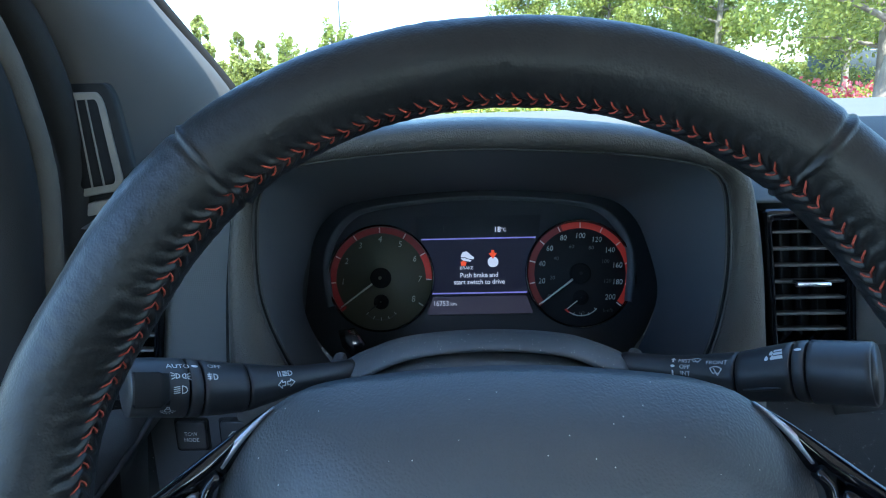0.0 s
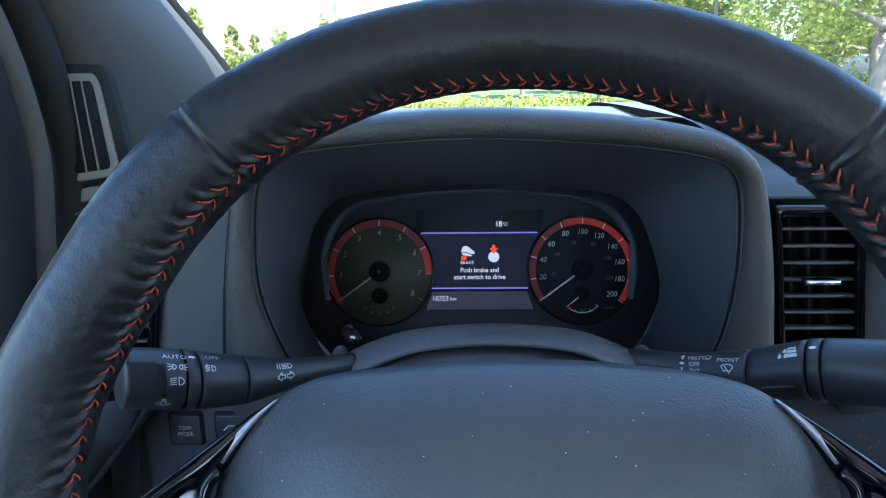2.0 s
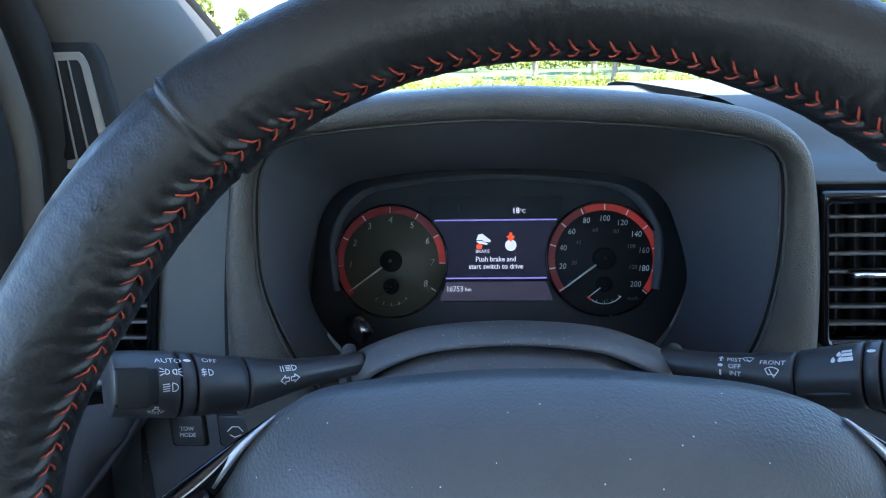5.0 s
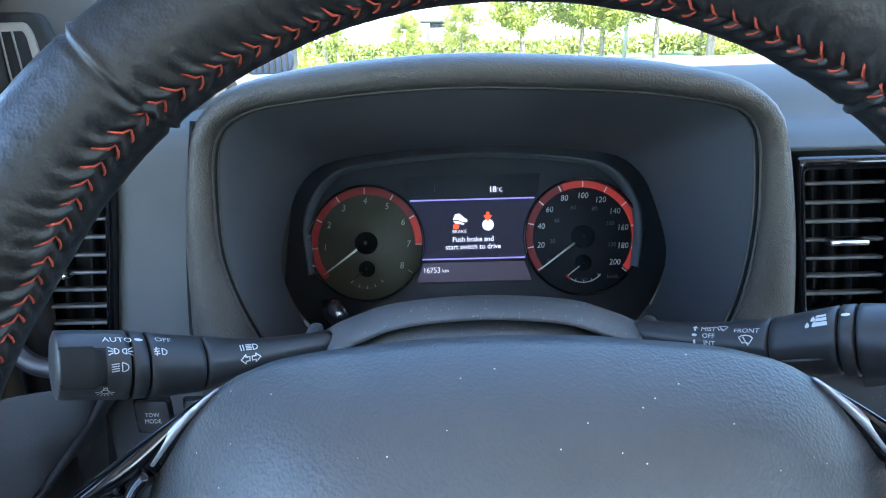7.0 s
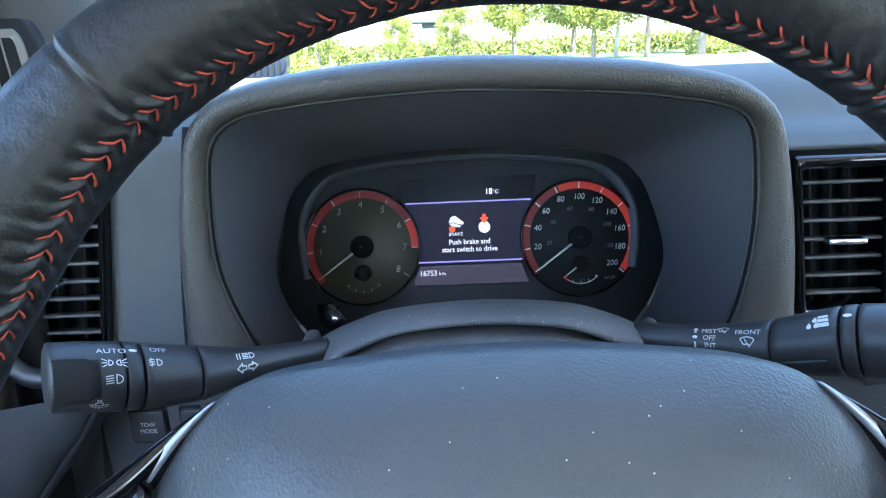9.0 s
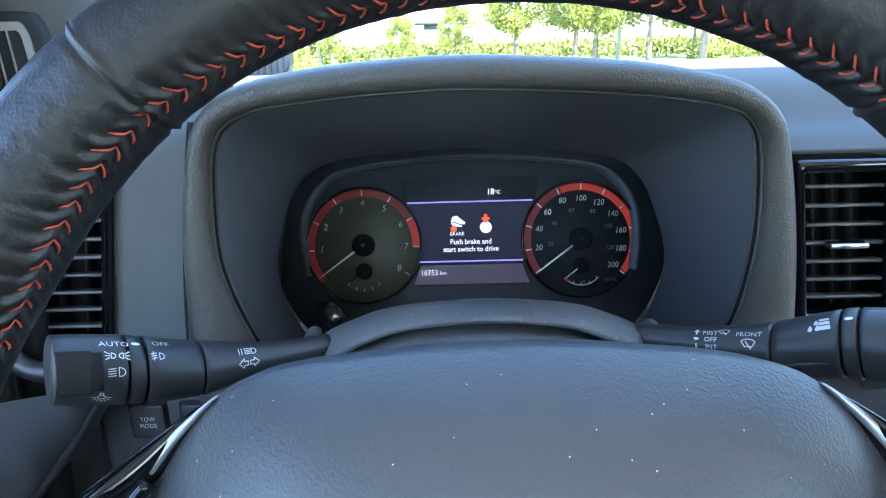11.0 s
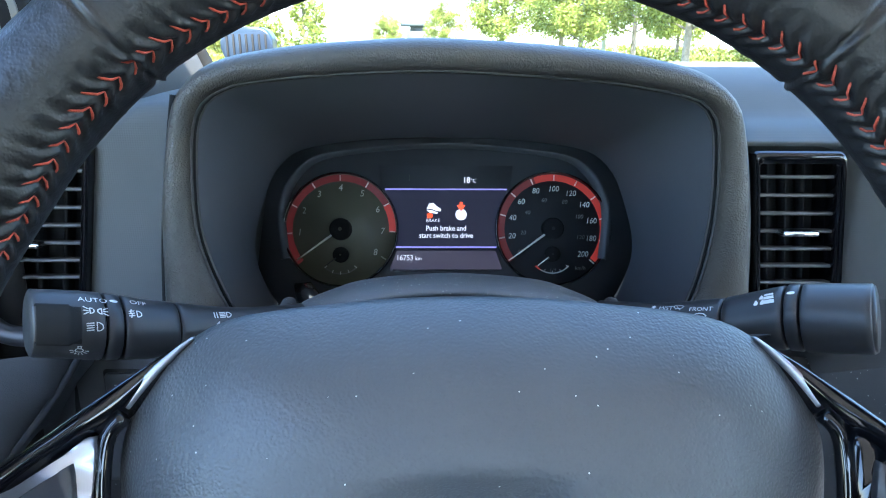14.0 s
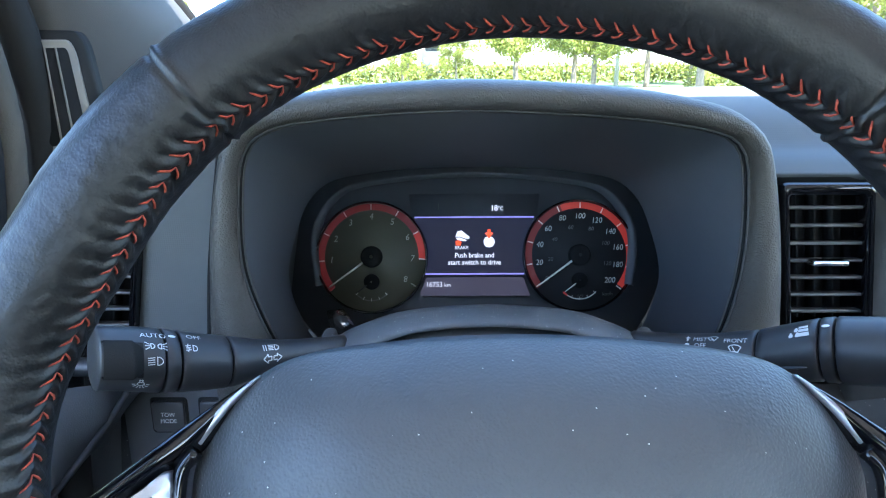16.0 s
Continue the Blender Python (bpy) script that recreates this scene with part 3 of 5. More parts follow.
def gauge(name, cu, cv, R, face_mat, digits, a0, a1, needle_angle, red):
    g = part(name, prism([(R * 1.03 * math.cos(t), R * 1.03 * math.sin(t)) for t in np.linspace(0, math.tau, 72, endpoint=False)], 0.004, lambda u, v, w: dial(cu + u, cv + v, w + 0.002)), face_mat, cluster)
    put_on = lambda u, v, w: dial(cu + u, cv + v, w + 0.002)  # noqa: E731
    loops = [[dial(cu + r * math.sin(t), cv + r * math.cos(t), w) for t in np.linspace(0, math.tau, 96, endpoint=False)] for r, w in ((R * 1.0, 0.002), (R * 1.0, 0.006), (R * 1.010, 0.0075), (R * 1.026, 0.0075), (R * 1.036, 0.005), (R * 1.04, -0.002))]
    part("bezel", loft(loops, True), PIANO, g, "glossy black dial bezel")
    for k, (s0, s1, mat) in enumerate(red):
        part("red_ring", polys(ring2d(R * 0.865, R * 0.985, s0, s1), put_on, 0.0008), mat, g)
    for k, d in enumerate(digits):
        t = radians(a0 + (a1 - a0) * k / (len(digits) - 1))
        part("tick", polys(strokes([[(R * 0.88 * math.sin(t), R * 0.88 * math.cos(t)), (R * 0.97 * math.sin(t), R * 0.97 * math.cos(t))]], 0.0014), put_on, 0.0013), DIGITDIM if d is None else DIGIT, g)
        if d:
            rr = R * (0.745 if len(d) < 3 else 0.72)
            part("number", words(d, 0.0100 if len(digits) < 10 else 0.0088, lambda u, v, w: put_on(u + rr * math.sin(t), v + rr * math.cos(t), w), 0.0006, 0.15, 0.92), DIGIT if d != "0" else DIGITDIM, g)
    part("hub", loft([[dial(cu + r * math.cos(t), cv + r * math.sin(t), w) for t in np.linspace(0, math.tau, 40, endpoint=False)] for r, w in ((0.0122, 0.002), (0.0118, 0.009), (0.010, 0.0105), (0.002, 0.0105))], True), HOLE, g)
    t = radians(needle_angle)
    nd = [(-0.0012, 0.009), (0.0012, 0.009), (0.0007, R * 0.93), (-0.0007, R * 0.93)]
    part("needle", prism([(x * math.cos(t) + y * math.sin(t), -x * math.sin(t) + y * math.cos(t)) for x, y in nd], 0.001, lambda u, v, w: put_on(u, v, w + 0.0072)), NEEDLE, g)
    sv = -R * 0.46
    part("small_hub", loft([[dial(cu + r * math.cos(q), cv + sv + r * math.sin(q), w) for q in np.linspace(0, math.tau, 32, endpoint=False)] for r, w in ((0.0088, 0.002), (0.0084, 0.0065), (0.001, 0.007))], True), HOLE, g)
    t2 = radians(-127)
    part("small_needle", prism([(x * math.cos(t2) + y * math.sin(t2), sv - x * math.sin(t2) + y * math.cos(t2)) for x, y in ((-0.0007, 0.006), (0.0007, 0.006), (0.0004, 0.021), (-0.0004, 0.021))], 0.0007, lambda u, v, w: put_on(u, v, w + 0.005)), NEEDLE if face_mat is SPEEDFACE else STALK, g)
    arc = [[(0.024 * math.sin(radians(q)), sv + 0.024 * math.cos(radians(q)) + 0.003) for q in range(132, 229, 6)]]
    part("small_scale", polys(strokes(arc, 0.0011), put_on, 0.0007), DIGITDIM if face_mat is GAUGEFACE else DIGIT, g)
    for q in (135, 158, 180, 202, 225):
        part("small_tick", polys(strokes([[(r * math.sin(radians(q)), sv + 0.003 + r * math.cos(radians(q))) for r in (0.0215, 0.0245)]], 0.0008), put_on, 0.0008), DIGIT, g)
    return g


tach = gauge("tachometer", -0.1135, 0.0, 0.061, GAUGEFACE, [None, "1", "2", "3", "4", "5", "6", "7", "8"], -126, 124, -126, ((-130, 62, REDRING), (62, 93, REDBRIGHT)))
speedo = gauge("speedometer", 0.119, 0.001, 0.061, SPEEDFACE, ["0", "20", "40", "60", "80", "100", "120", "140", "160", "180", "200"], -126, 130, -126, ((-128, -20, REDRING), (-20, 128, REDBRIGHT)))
for i, lab in enumerate(("20", "40", "60", "80", "100", "120")):
    t = radians(-98 + i * 41)
    part("mile_number", words(lab, 0.0062, lambda u, v, w: dial(0.119 + u + 0.0325 * math.sin(t), 0.001 + v + 0.0325 * math.cos(t), w + 0.002), 0.0006, 0.15), DIGITDIM, speedo)
part("unit_lettering", words("km/h", 0.0058, lambda u, v, w: dial(0.119 + u + 0.031, v - 0.0425, w + 0.002), 0.0006), DIGITDIM, speedo)
part("fuel_mark", words("1/2", 0.006, lambda u, v, w: dial(0.119 + u, v - 0.0455, w + 0.002), 0.0006, 0.2), DIGITDIM, speedo)
part("fuel_reserve", polys(ring2d(0.0232, 0.0252, 215, 229, 6), lambda u, v, w: dial(0.119 + u, v - 0.024, w + 0.002), 0.001), REDBRIGHT, speedo)
part("chrome_edge", loft([[dial(0.119 + r * math.sin(t), 0.001 + r * math.cos(t), w) for t in np.linspace(radians(72), radians(108), 16)] for r, w in ((0.0625, 0.0078), (0.0648, 0.0065), (0.0652, -0.002))], False), CHROME, speedo, "bright chrome edge of the dial")
part("chrome_edge", loft([[dial(-0.1135 + r * math.sin(t), r * math.cos(t), w) for t in np.linspace(radians(-110), radians(-76), 16)] for r, w in ((0.0625, 0.0078), (0.0640, 0.0065), (0.0644, -0.002))], False), CHROME, tach, "bright chrome edge of the dial")

disp = part("display", prism([(-0.074, 0.071), (0.074, 0.071), (0.058, -0.046), (-0.058, -0.046)], 0.004, lambda u, v, w: dial(u + 0.002, v, w + 0.0)), PLATE, cluster, "dark lit display panel with white message")
onscreen = lambda u, v, w: dial(u + 0.002, v, w)  # noqa: E731
part("lit_field", polys([[(-0.067, 0.0445), (0.067, 0.0445), (0.055, -0.0195), (-0.055, -0.0195)]], onscreen, 0.0006), SCREEN, disp, "dim navy lit field")
part("lower_strip", polys([[(-0.0545, -0.0235), (0.0545, -0.0235), (0.062, -0.044), (-0.062, -0.044)]], onscreen, 0.0006), STRIP, disp, "dim violet strip with distance reading")
part("violet_line", polys(strokes([[(-0.067, 0.0445), (0.067, 0.0445)]], 0.0016), onscreen, 0.001), LCDLINE, disp)
part("violet_line", polys(strokes([[(-0.055, -0.0195), (0.055, -0.0195)]], 0.0016), onscreen, 0.001), LCDLINE, disp)
part("message", words("Push brake and", 0.0078, lambda u, v, w: onscreen(u, v + 0.0012, w), 0.001, 0, 0.93, 0.0001), LCDTEXT, disp)
part("message", words("start switch to drive", 0.0078, lambda u, v, w: onscreen(u, v - 0.0068, w), 0.001, 0, 0.93, 0.0001), LCDTEXT, disp)
part("temperature", words("18", 0.0088, lambda u, v, w: onscreen(u + 0.0225, v + 0.0545, w), 0.001, 0, 0.95, 0.0001), LCDTEXT, disp)
part("temperature", words("°C", 0.006, lambda u, v, w: onscreen(u + 0.030, v + 0.054, w), 0.001), LCDTEXT, disp)
part("status_bar", polys(strokes([[(-0.0405, 0.0535), (-0.0405, 0.0605)]], 0.0006), onscreen, 0.001), DIGITDIM, disp)
part("distance", words("16753", 0.0083, lambda u, v, w: onscreen(u - 0.0455, v - 0.0315, w), 0.0012, 0, 0.92), LCDTEXT, disp)
part("distance", words("km", 0.006, lambda u, v, w: onscreen(u - 0.0305, v - 0.032, w), 0.0012), LCDTEXT, disp)
foot = [[(-0.0215, 0.0225), (-0.019, 0.0285), (-0.0145, 0.0295), (-0.0085, 0.0245), (-0.0055, 0.0225), (-0.006, 0.020), (-0.0115, 0.0205), (-0.0155, 0.0225)], [(-0.0215, 0.0215), (-0.016, 0.0215), (-0.0085, 0.0185), (-0.010, 0.0172), (-0.0185, 0.0185)]]
part("foot_symbol", polys(foot, onscreen, 0.001), LCDTEXT, disp)
part("pedal_symbol", polys([[(-0.0215, 0.0172), (-0.0175, 0.0185), (-0.0145, 0.0165), (-0.0155, 0.0125), (-0.021, 0.0125)]], onscreen, 0.0012), LCDRED, disp, "orange-red pedal mark")
part("brake_word", words("BRAKE", 0.0052, lambda u, v, w: onscreen(u - 0.0145, v + 0.0098, w), 0.001), LCDTEXT, disp)
part("button_symbol", polys([[(0.0165 + 0.0063 * math.cos(t), 0.0165 + 0.0063 * math.sin(t)) for t in np.linspace(0, math.tau, 28, endpoint=False)]], onscreen, 0.001), LCDTEXT, disp)
part("arrow_symbol", polys([[(0.0148, 0.0305), (0.0182, 0.0305), (0.0182, 0.0275), (0.0215, 0.0265), (0.0165, 0.020), (0.0115, 0.0265), (0.0148, 0.0275)]], onscreen, 0.0014), LCDRED, disp, "orange-red arrow")
# silver corner laid nearly flat so it mirrors the sky as a glint
glint = prism([(-0.160, 1.256), (-0.143, 1.257), (-0.127, 1.249), (-0.138, 1.243), (-0.152, 1.248)], 0.004, lambda u, v, w: Vector((u, 0.63 - w + (v - 1.25) * 3.0, v)))
part("silver_corner", glint, CHROME, cluster, "small silver corner below the dial, tilted to give a glint")

# ---- steering column shroud ----
column = thing("column_shroud", "dusty dark grey plastic steering column shroud", "column shroud")


def shroud_loop(y, k, top, base=1.30):
    pts = [(0.115, base), (0.1135, 1.316), (0.107, 1.328), (0.085, 1.340), (0.055, 1.350), (0.0, 1.3545)]
    loop = arch([(x * k, z - 1.3545 + top) for x, z in pts], 64)
    return [Vector((p.x, y + 0.25 * (1.35 - p.z), p.z)) for p in loop]


part("upper_cover", loft([shroud_loop(y, k, t) for y, k, t in ((0.43, 0.84, 1.341), (0.405, 0.862, 1.3465), (0.3986, 0.870, 1.3488), (0.3978, 0.878, 1.3505), (0.3990, 0.895, 1.3520), (0.404, 0.935, 1.3537), (0.411, 0.975, 1.3545), (0.420, 1.0, 1.3545), (0.432, 0.998, 1.3515), (0.45, 0.985, 1.337), (0.48, 0.95, 1.312), (0.54, 0.85, 1.285))], False), SHROUD, column)
part("recessed_deck", loft([shroud_loop(y, k, t) for y, k, t in ((0.31, 0.84, 1.337), (0.35, 0.845, 1.3395), (0.39, 0.855, 1.3425), (0.435, 0.862, 1.344))], False), DECK, column, "dusty recessed deck of the shroud")
part("lower_cover", loft([[Vector((x * k, y, z)) for x, z in ((0.113, 1.302), (0.11, 1.26), (0.07, 1.22), (0.0, 1.21), (-0.07, 1.22), (-0.11, 1.26), (-0.113, 1.302))] for y, k in ((0.35, 0.8), (0.39, 0.95), (0.41, 0.98), (0.455, 0.9))], False), SHROUD, column)
for side in (-1, 1):
    part("stalk_collar", transform(box((0.010, 0.026, 0.028), (0, 0, 0), 0.004, 3), pose(side * 0.1120, 0.426, 1.318)), SHROUD, column)


# ---- stalks ----
class Axis:
    """A turned body along a line: place() wraps flat artwork round it, facing the driver."""

    def __init__(self, a, b, radii, bend):
        self.a, self.d = Vector(a), (Vector(b) - Vector(a)).normalized()
        face = Vector((-0.015, 0.05, 1.51)) - Vector(a).lerp(Vector(b), 0.4)
        self.bend = bend
        self.n = (face - self.d * face.dot(self.d)).normalized()
        self.b = self.d.cross(self.n)
        if self.b.z < 0:
            self.b = -self.b
        self.radii = radii

    def r(self, s):
        return float(np.interp(s, [q[0] for q in self.radii], [q[1] for q in self.radii]))

    def mid(self, s):
        return self.a + self.d * float(s) + Vector((0, 0, float(np.interp(s, [q[0] for q in self.bend], [q[1] for q in self.bend]))))

    def at(self, s, t, lift=0.0):
        s, t, r = float(s), float(t), float(self.r(s) + lift)
        return self.mid(s) + r * (math.cos(t) * self.n + math.sin(t) * self.b)

    def body(self, stations, sides=48):
        fine = [stations[0]]
        for p, q in zip(stations, stations[1:]):
            n = max(1, int(abs(q[0] - p[0]) / 0.003))
            fine += [(p[0] + (q[0] - p[0]) * i / n, p[1] + (q[1] - p[1]) * i / n) for i in range(1, n + 1)]
        stations = fine
        return loft([[self.mid(s) + r * (math.cos(q) * self.n + math.sin(q) * self.b) for q in np.linspace(0, math.tau, sides, endpoint=False)] for s, r in stations], True, True)


def sect(s0, s1, r0, r1, e=0.0008):
    return [(s0, r0 - 2 * e), (s0 + e * 0.4, r0 - e * 0.6), (s0 + e, r0), (s1 - e, r1), (s1 - e * 0.4, r1 - e * 0.6), (s1, r1 - 2 * e)]


ICON = 0.0007


def light_stalk():
    st = thing("light_stalk", "black light switch stalk with white symbols on the column", "control stalk", "column stalks")
    ax = Axis((-0.2205, 0.320, 1.3645), (-0.100, 0.418, 1.333), [(0, 0.0172), (0.036, 0.0182), (0.048, 0.0176), (0.075, 0.0158), (0.10, 0.0115), (0.125, 0.0085), (0.155, 0.0075)], [(0, 0.003), (0.02, 0.0005), (0.04, -0.003), (0.06, -0.0065), (0.078, -0.0085), (0.095, -0.0085), (0.12, -0.0075), (0.155, -0.006)])
    knob = part("knob", ax.body([(0.0065, 0.010), (0.007, 0.0145)] + sect(0.0075, 0.0385, 0.0172, 0.0182)), STALK, st)
    part("ring", ax.body(sect(0.0393, 0.0468, 0.0181, 0.0177)), STALK, st)
    part("collar", ax.body(sect(0.0476, 0.0755, 0.0176, 0.0157)), STALK, st)
    part("stem", ax.body([(0.0762, 0.0140), (0.0766, 0.0152), (0.078, 0.0155), (0.09, 0.0132), (0.10, 0.0115), (0.112, 0.0097), (0.125, 0.0085), (0.14, 0.0078), (0.158, 0.0075)]), STALK, st)
    core = ax.body([(0.03, 0.0150), (0.08, 0.0140)])
    # near-black filler colours the gaps between knob, ring and collar as shade
    part("core", core, HOLE, st)
    # thumb rest with a scooped end
    rest = []
    for s in np.linspace(0.008, 0.0275, 20):
        f = min(1, max(0, (0.0275 - s) / 0.006)) ** 0.5
        wide = 0.50 * (0.55 + 0.45 * f)
        rest.append([ax.at(s, t, 0.0002 + 0.0056 * f * max(0, min(1, (wide - abs(t + 0.08)) / 0.05))) for t in np.linspace(-0.62, 0.46, 36)])
    # same plastic as the knob; darker colour stands in for its turned-away shade
    part("thumb_rest", loft(rest, False), RUBBERSHADE, knob, "thumb rest of knob plastic, its shade put into a darker colour")
    sgn = 1 if ax.d.x > 0 else -1

    def on(s0, h0):
        return lambda u, v, w: ax.at(s0 + u * sgn, (h0 + v) / ax.r(s0), w)
    part("lettering", words("AUTO", 0.0043, on(0.0332, 0.0133), 0.0004, 0, 1.1), WHITE, knob)
    part("lettering", words("OFF", 0.0043, on(0.0548, 0.0145), 0.0004, 0, 1.1), WHITE, st.children[2])
    part("dot_mark", polys([[(0.0020 * math.cos(t), 0.0010 * math.sin(t)) for t in np.linspace(0, math.tau, 16, endpoint=False)]], on(0.0430, 0.0140), 0.0003), WHITE, st.children[1])

    def half_lamp(x, s, k=1.0):
        return [(x + s * 0.0028 * k * math.sin(t), 0.0022 * k * math.cos(t)) for t in np.linspace(0, math.pi, 10)] + [(x, 0.0022 * k)]
    side = [half_lamp(-0.0036, 1, 0.9), half_lamp(0.0036, -1, 0.9)] + [[(s * 0.0046, y), (s * 0.0074, y * 2.2)] for s in (-1, 1) for y in (-0.0013, 0.0, 0.0013)]
    part("side_lamp_symbol", polys([[(u * 0.72, v * 0.72) for u, v in q] for q in strokes(side, ICON)], on(0.0338, 0.0066), 0.0004), WHITE, knob)
    beam = [half_lamp(0.0005, 1, 1.35)] + [[(-0.0058, y - 0.0008), (-0.0014, y)] for y in (-0.0024, -0.0008, 0.0008, 0.0024)]
    part("dipped_beam_symbol", polys([[(u * 0.72, v * 0.72) for u, v in q] for q in strokes(beam, ICON)], on(0.0336, -0.0014), 0.0004), WHITE, knob)
    fog = [half_lamp(0.0008, 1, 1.1)] + [[(-0.0046, y - 0.0004), (-0.001, y + 0.0004)] for y in (-0.0018, 0.0, 0.0018)] + [[(-0.0028, 0.0032), (-0.0036, 0.0010), (-0.0024, -0.0008), (-0.0032, -0.0032)]]
    part("fog_lamp_symbol", polys([[(u * 0.72, v * 0.72) for u, v in q] for q in strokes(fog, ICON)], on(0.0525, 0.0068), 0.0004), WHITE, st.children[2])
    bulb = [[(0.0024 * math.cos(t), 0.0017 * math.sin(t)) for t in np.linspace(0, math.tau, 18)]] + [[(0.0036 * math.cos(t), 0.0030 * math.sin(t)), (0.0056 * math.cos(t), 0.0046 * math.sin(t))] for t in np.linspace(-0.1, math.pi + 0.1, 2).tolist() + [radians(q) for q in (215, 245, 270, 295, 325)]] + [[(-0.001, 0.0022), (-0.001, 0.0036), (0.001, 0.0036), (0.001, 0.0022)]]
    part("bulb_symbol", polys([[(u * 0.72, v * 0.72) for u, v in q] for q in strokes(bulb, ICON)], on(0.0268, -0.0150), 0.0004), WHITE, knob)
    arrows = []
    for s in (-1, 1):
        arrows.append([(s * 0.0008, 0.0012), (s * 0.0034, 0.0012), (s * 0.0034, 0.0027), (s * 0.0068, 0.0), (s * 0.0034, -0.0027), (s * 0.0034, -0.0012), (s * 0.0008, -0.0012), (s * 0.0008, 0.0012)])
    part("turn_signal_symbol", polys([[(u * 0.92, v * 0.92) for u, v in q] for q in strokes(arrows, ICON)], on(0.1015, -0.0010), 0.0004), WHITE, st.children[3])
    flash = [[(0.0025 + 0.003 * math.sin(t), 0.0019 * math.cos(t)) for t in np.linspace(0, math.pi, 10)] + [(0.0025, 0.0019)]] + [[(-0.0022, y), (0.0014, y)] for y in (-0.0016, -0.0005, 0.0006, 0.0017)] + [[(-0.0040, -0.0018), (-0.0040, 0.0018)], [(-0.0058, -0.0018), (-0.0058, 0.0018)]]
    part("main_beam_symbol", polys([[(u * 0.92, v * 0.92) for u, v in q] for q in strokes(flash, ICON)], on(0.1015, 0.0056), 0.0004), WHITE, st.children[3])
    return st


def wiper_stalk():
    st = thing("wiper_stalk", "black wiper switch stalk with white symbols on the column", "control stalk", "column stalks")
    ax = Axis((0.2222, 0.326, 1.3662), (0.1060, 0.42, 1.3265), [(0, 0.0195), (0.036, 0.0195), (0.044, 0.0185), (0.072, 0.0165), (0.08, 0.0155), (0.105, 0.0118), (0.13, 0.0095), (0.155, 0.009)], [(0, 0), (0.046, 0), (0.078, -0.0055), (0.12, -0.003), (0.155, 0)])
    end = part("knob", ax.body([(0.0055, 0.0175)] + sect(0.006, 0.0378, 0.0185, 0.0190)), STALK, st)
    part("ring", ax.body(sect(0.0386, 0.0456, 0.0188, 0.0184)), STALK, st)
    part("collar", ax.body(sect(0.0464, 0.0775, 0.0181, 0.0162)), STALK, st)
    part("stem", ax.body([(0.0782, 0.0142), (0.0786, 0.0155), (0.080, 0.0158), (0.088, 0.0145), (0.105, 0.0118), (0.13, 0.0095), (0.16, 0.009)]), STALK, st)
    part("core", ax.body([(0.02, 0.0155), (0.08, 0.0145)]), HOLE, st)
    sgn = -1

    def on(s0, h0):
        return lambda u, v, w: ax.at(s0 + u * sgn, (h0 + v) / ax.r(s0), w)
    stem, collar = st.children[3], st.children[2]
    part("lettering", words("MIST", 0.0039, on(0.1115, 0.0072), 0.0004, 0, 1.1), WHITE, stem)
    part("lettering", words("OFF", 0.0039, on(0.111, 0.0030), 0.0004, 0, 1.1), WHITE, stem)
    part("lettering", words("INT", 0.0039, on(0.1105, -0.0012), 0.0004, 0, 1.1), WHITE, stem)
    part("up_mark", polys([[(-0.0006, -0.0015), (0.0006, -0.0015), (0.0006, 0.0003), (0.0018, 0.0003), (0, 0.0022), (-0.0018, 0.0003), (-0.0006, 0.0003)]], on(0.1195, 0.0070), 0.0004), WHITE, stem)
    part("dot_mark", polys([[(0.0016 * math.cos(t), 0.0009 * math.sin(t)) for t in np.linspace(0, math.tau, 14, endpoint=False)]], on(0.1195, 0.0030), 0.0004), WHITE, stem)
    part("down_mark", polys([[(-0.0006, -0.0018), (0.0006, -0.0018), (0.0006, 0.0014), (-0.0006, 0.0014)]], on(0.1195, -0.0012), 0.0004), WHITE, stem)
    screen = [[(-0.0045, 0.0012), (-0.0028, 0.0024), (0.0, 0.0029), (0.0028, 0.0024), (0.0045, 0.0012), (0.0022, -0.0024), (0.0008, -0.0019), (-0.0008, -0.0019), (-0.0022, -0.0024), (-0.0045, 0.0012)], [(-0.0018, 0.0014), (0.0016, -0.0036)]]
    part("small_wiper_symbol", polys([[(u * 0.7, v * 0.55) for u, v in q] for q in strokes(screen, ICON)], on(0.1035, 0.0086), 0.0004), WHITE, stem)
    part("lettering", words("FRONT", 0.0039, on(0.0895, 0.0080), 0.0004, 0, 1.12), WHITE, stem)
    part("wiper_symbol", polys([[(u * 0.85, v * 0.85) for u, v in q] for q in strokes(screen, ICON)], on(0.0895, 0.0028), 0.0004), WHITE, stem)
    part("speed_bars", polys([[(-0.0026, -0.0032), (0.0030, -0.0032), (0.0026, -0.0008), (-0.0026, -0.0008)], [(-0.0026, -0.0002), (0.0025, -0.0002), (0.0022, 0.0018), (-0.0026, 0.0018)], [(-0.0026, 0.0024), (0.0021, 0.0024), (0.0018, 0.004), (-0.0026, 0.004)]], on(0.0528, 0.0112), 0.0004), WHITE, collar)
    drop = [(0, 0.0022), (0.0010, 0.0004), (0.0011, -0.0006), (0.0004, -0.0014), (-0.0006, -0.0013), (-0.0011, -0.0004), (-0.0007, 0.0008)]
    part("drop_symbol", polys([[(u + a, v + b) for u, v in drop] for a, b in ((0.0, -0.0012), (0.0032, -0.0012), (0.0024, 0.0022))], on(0.0590, 0.0102), 0.0004), WHITE, collar)
    part("dot_mark", polys([[(0.0021 * math.cos(t), 0.0011 * math.sin(t)) for t in np.linspace(0, math.tau, 14, endpoint=False)]], on(0.0422, 0.0138), 0.0003), WHITE, st.children[1])
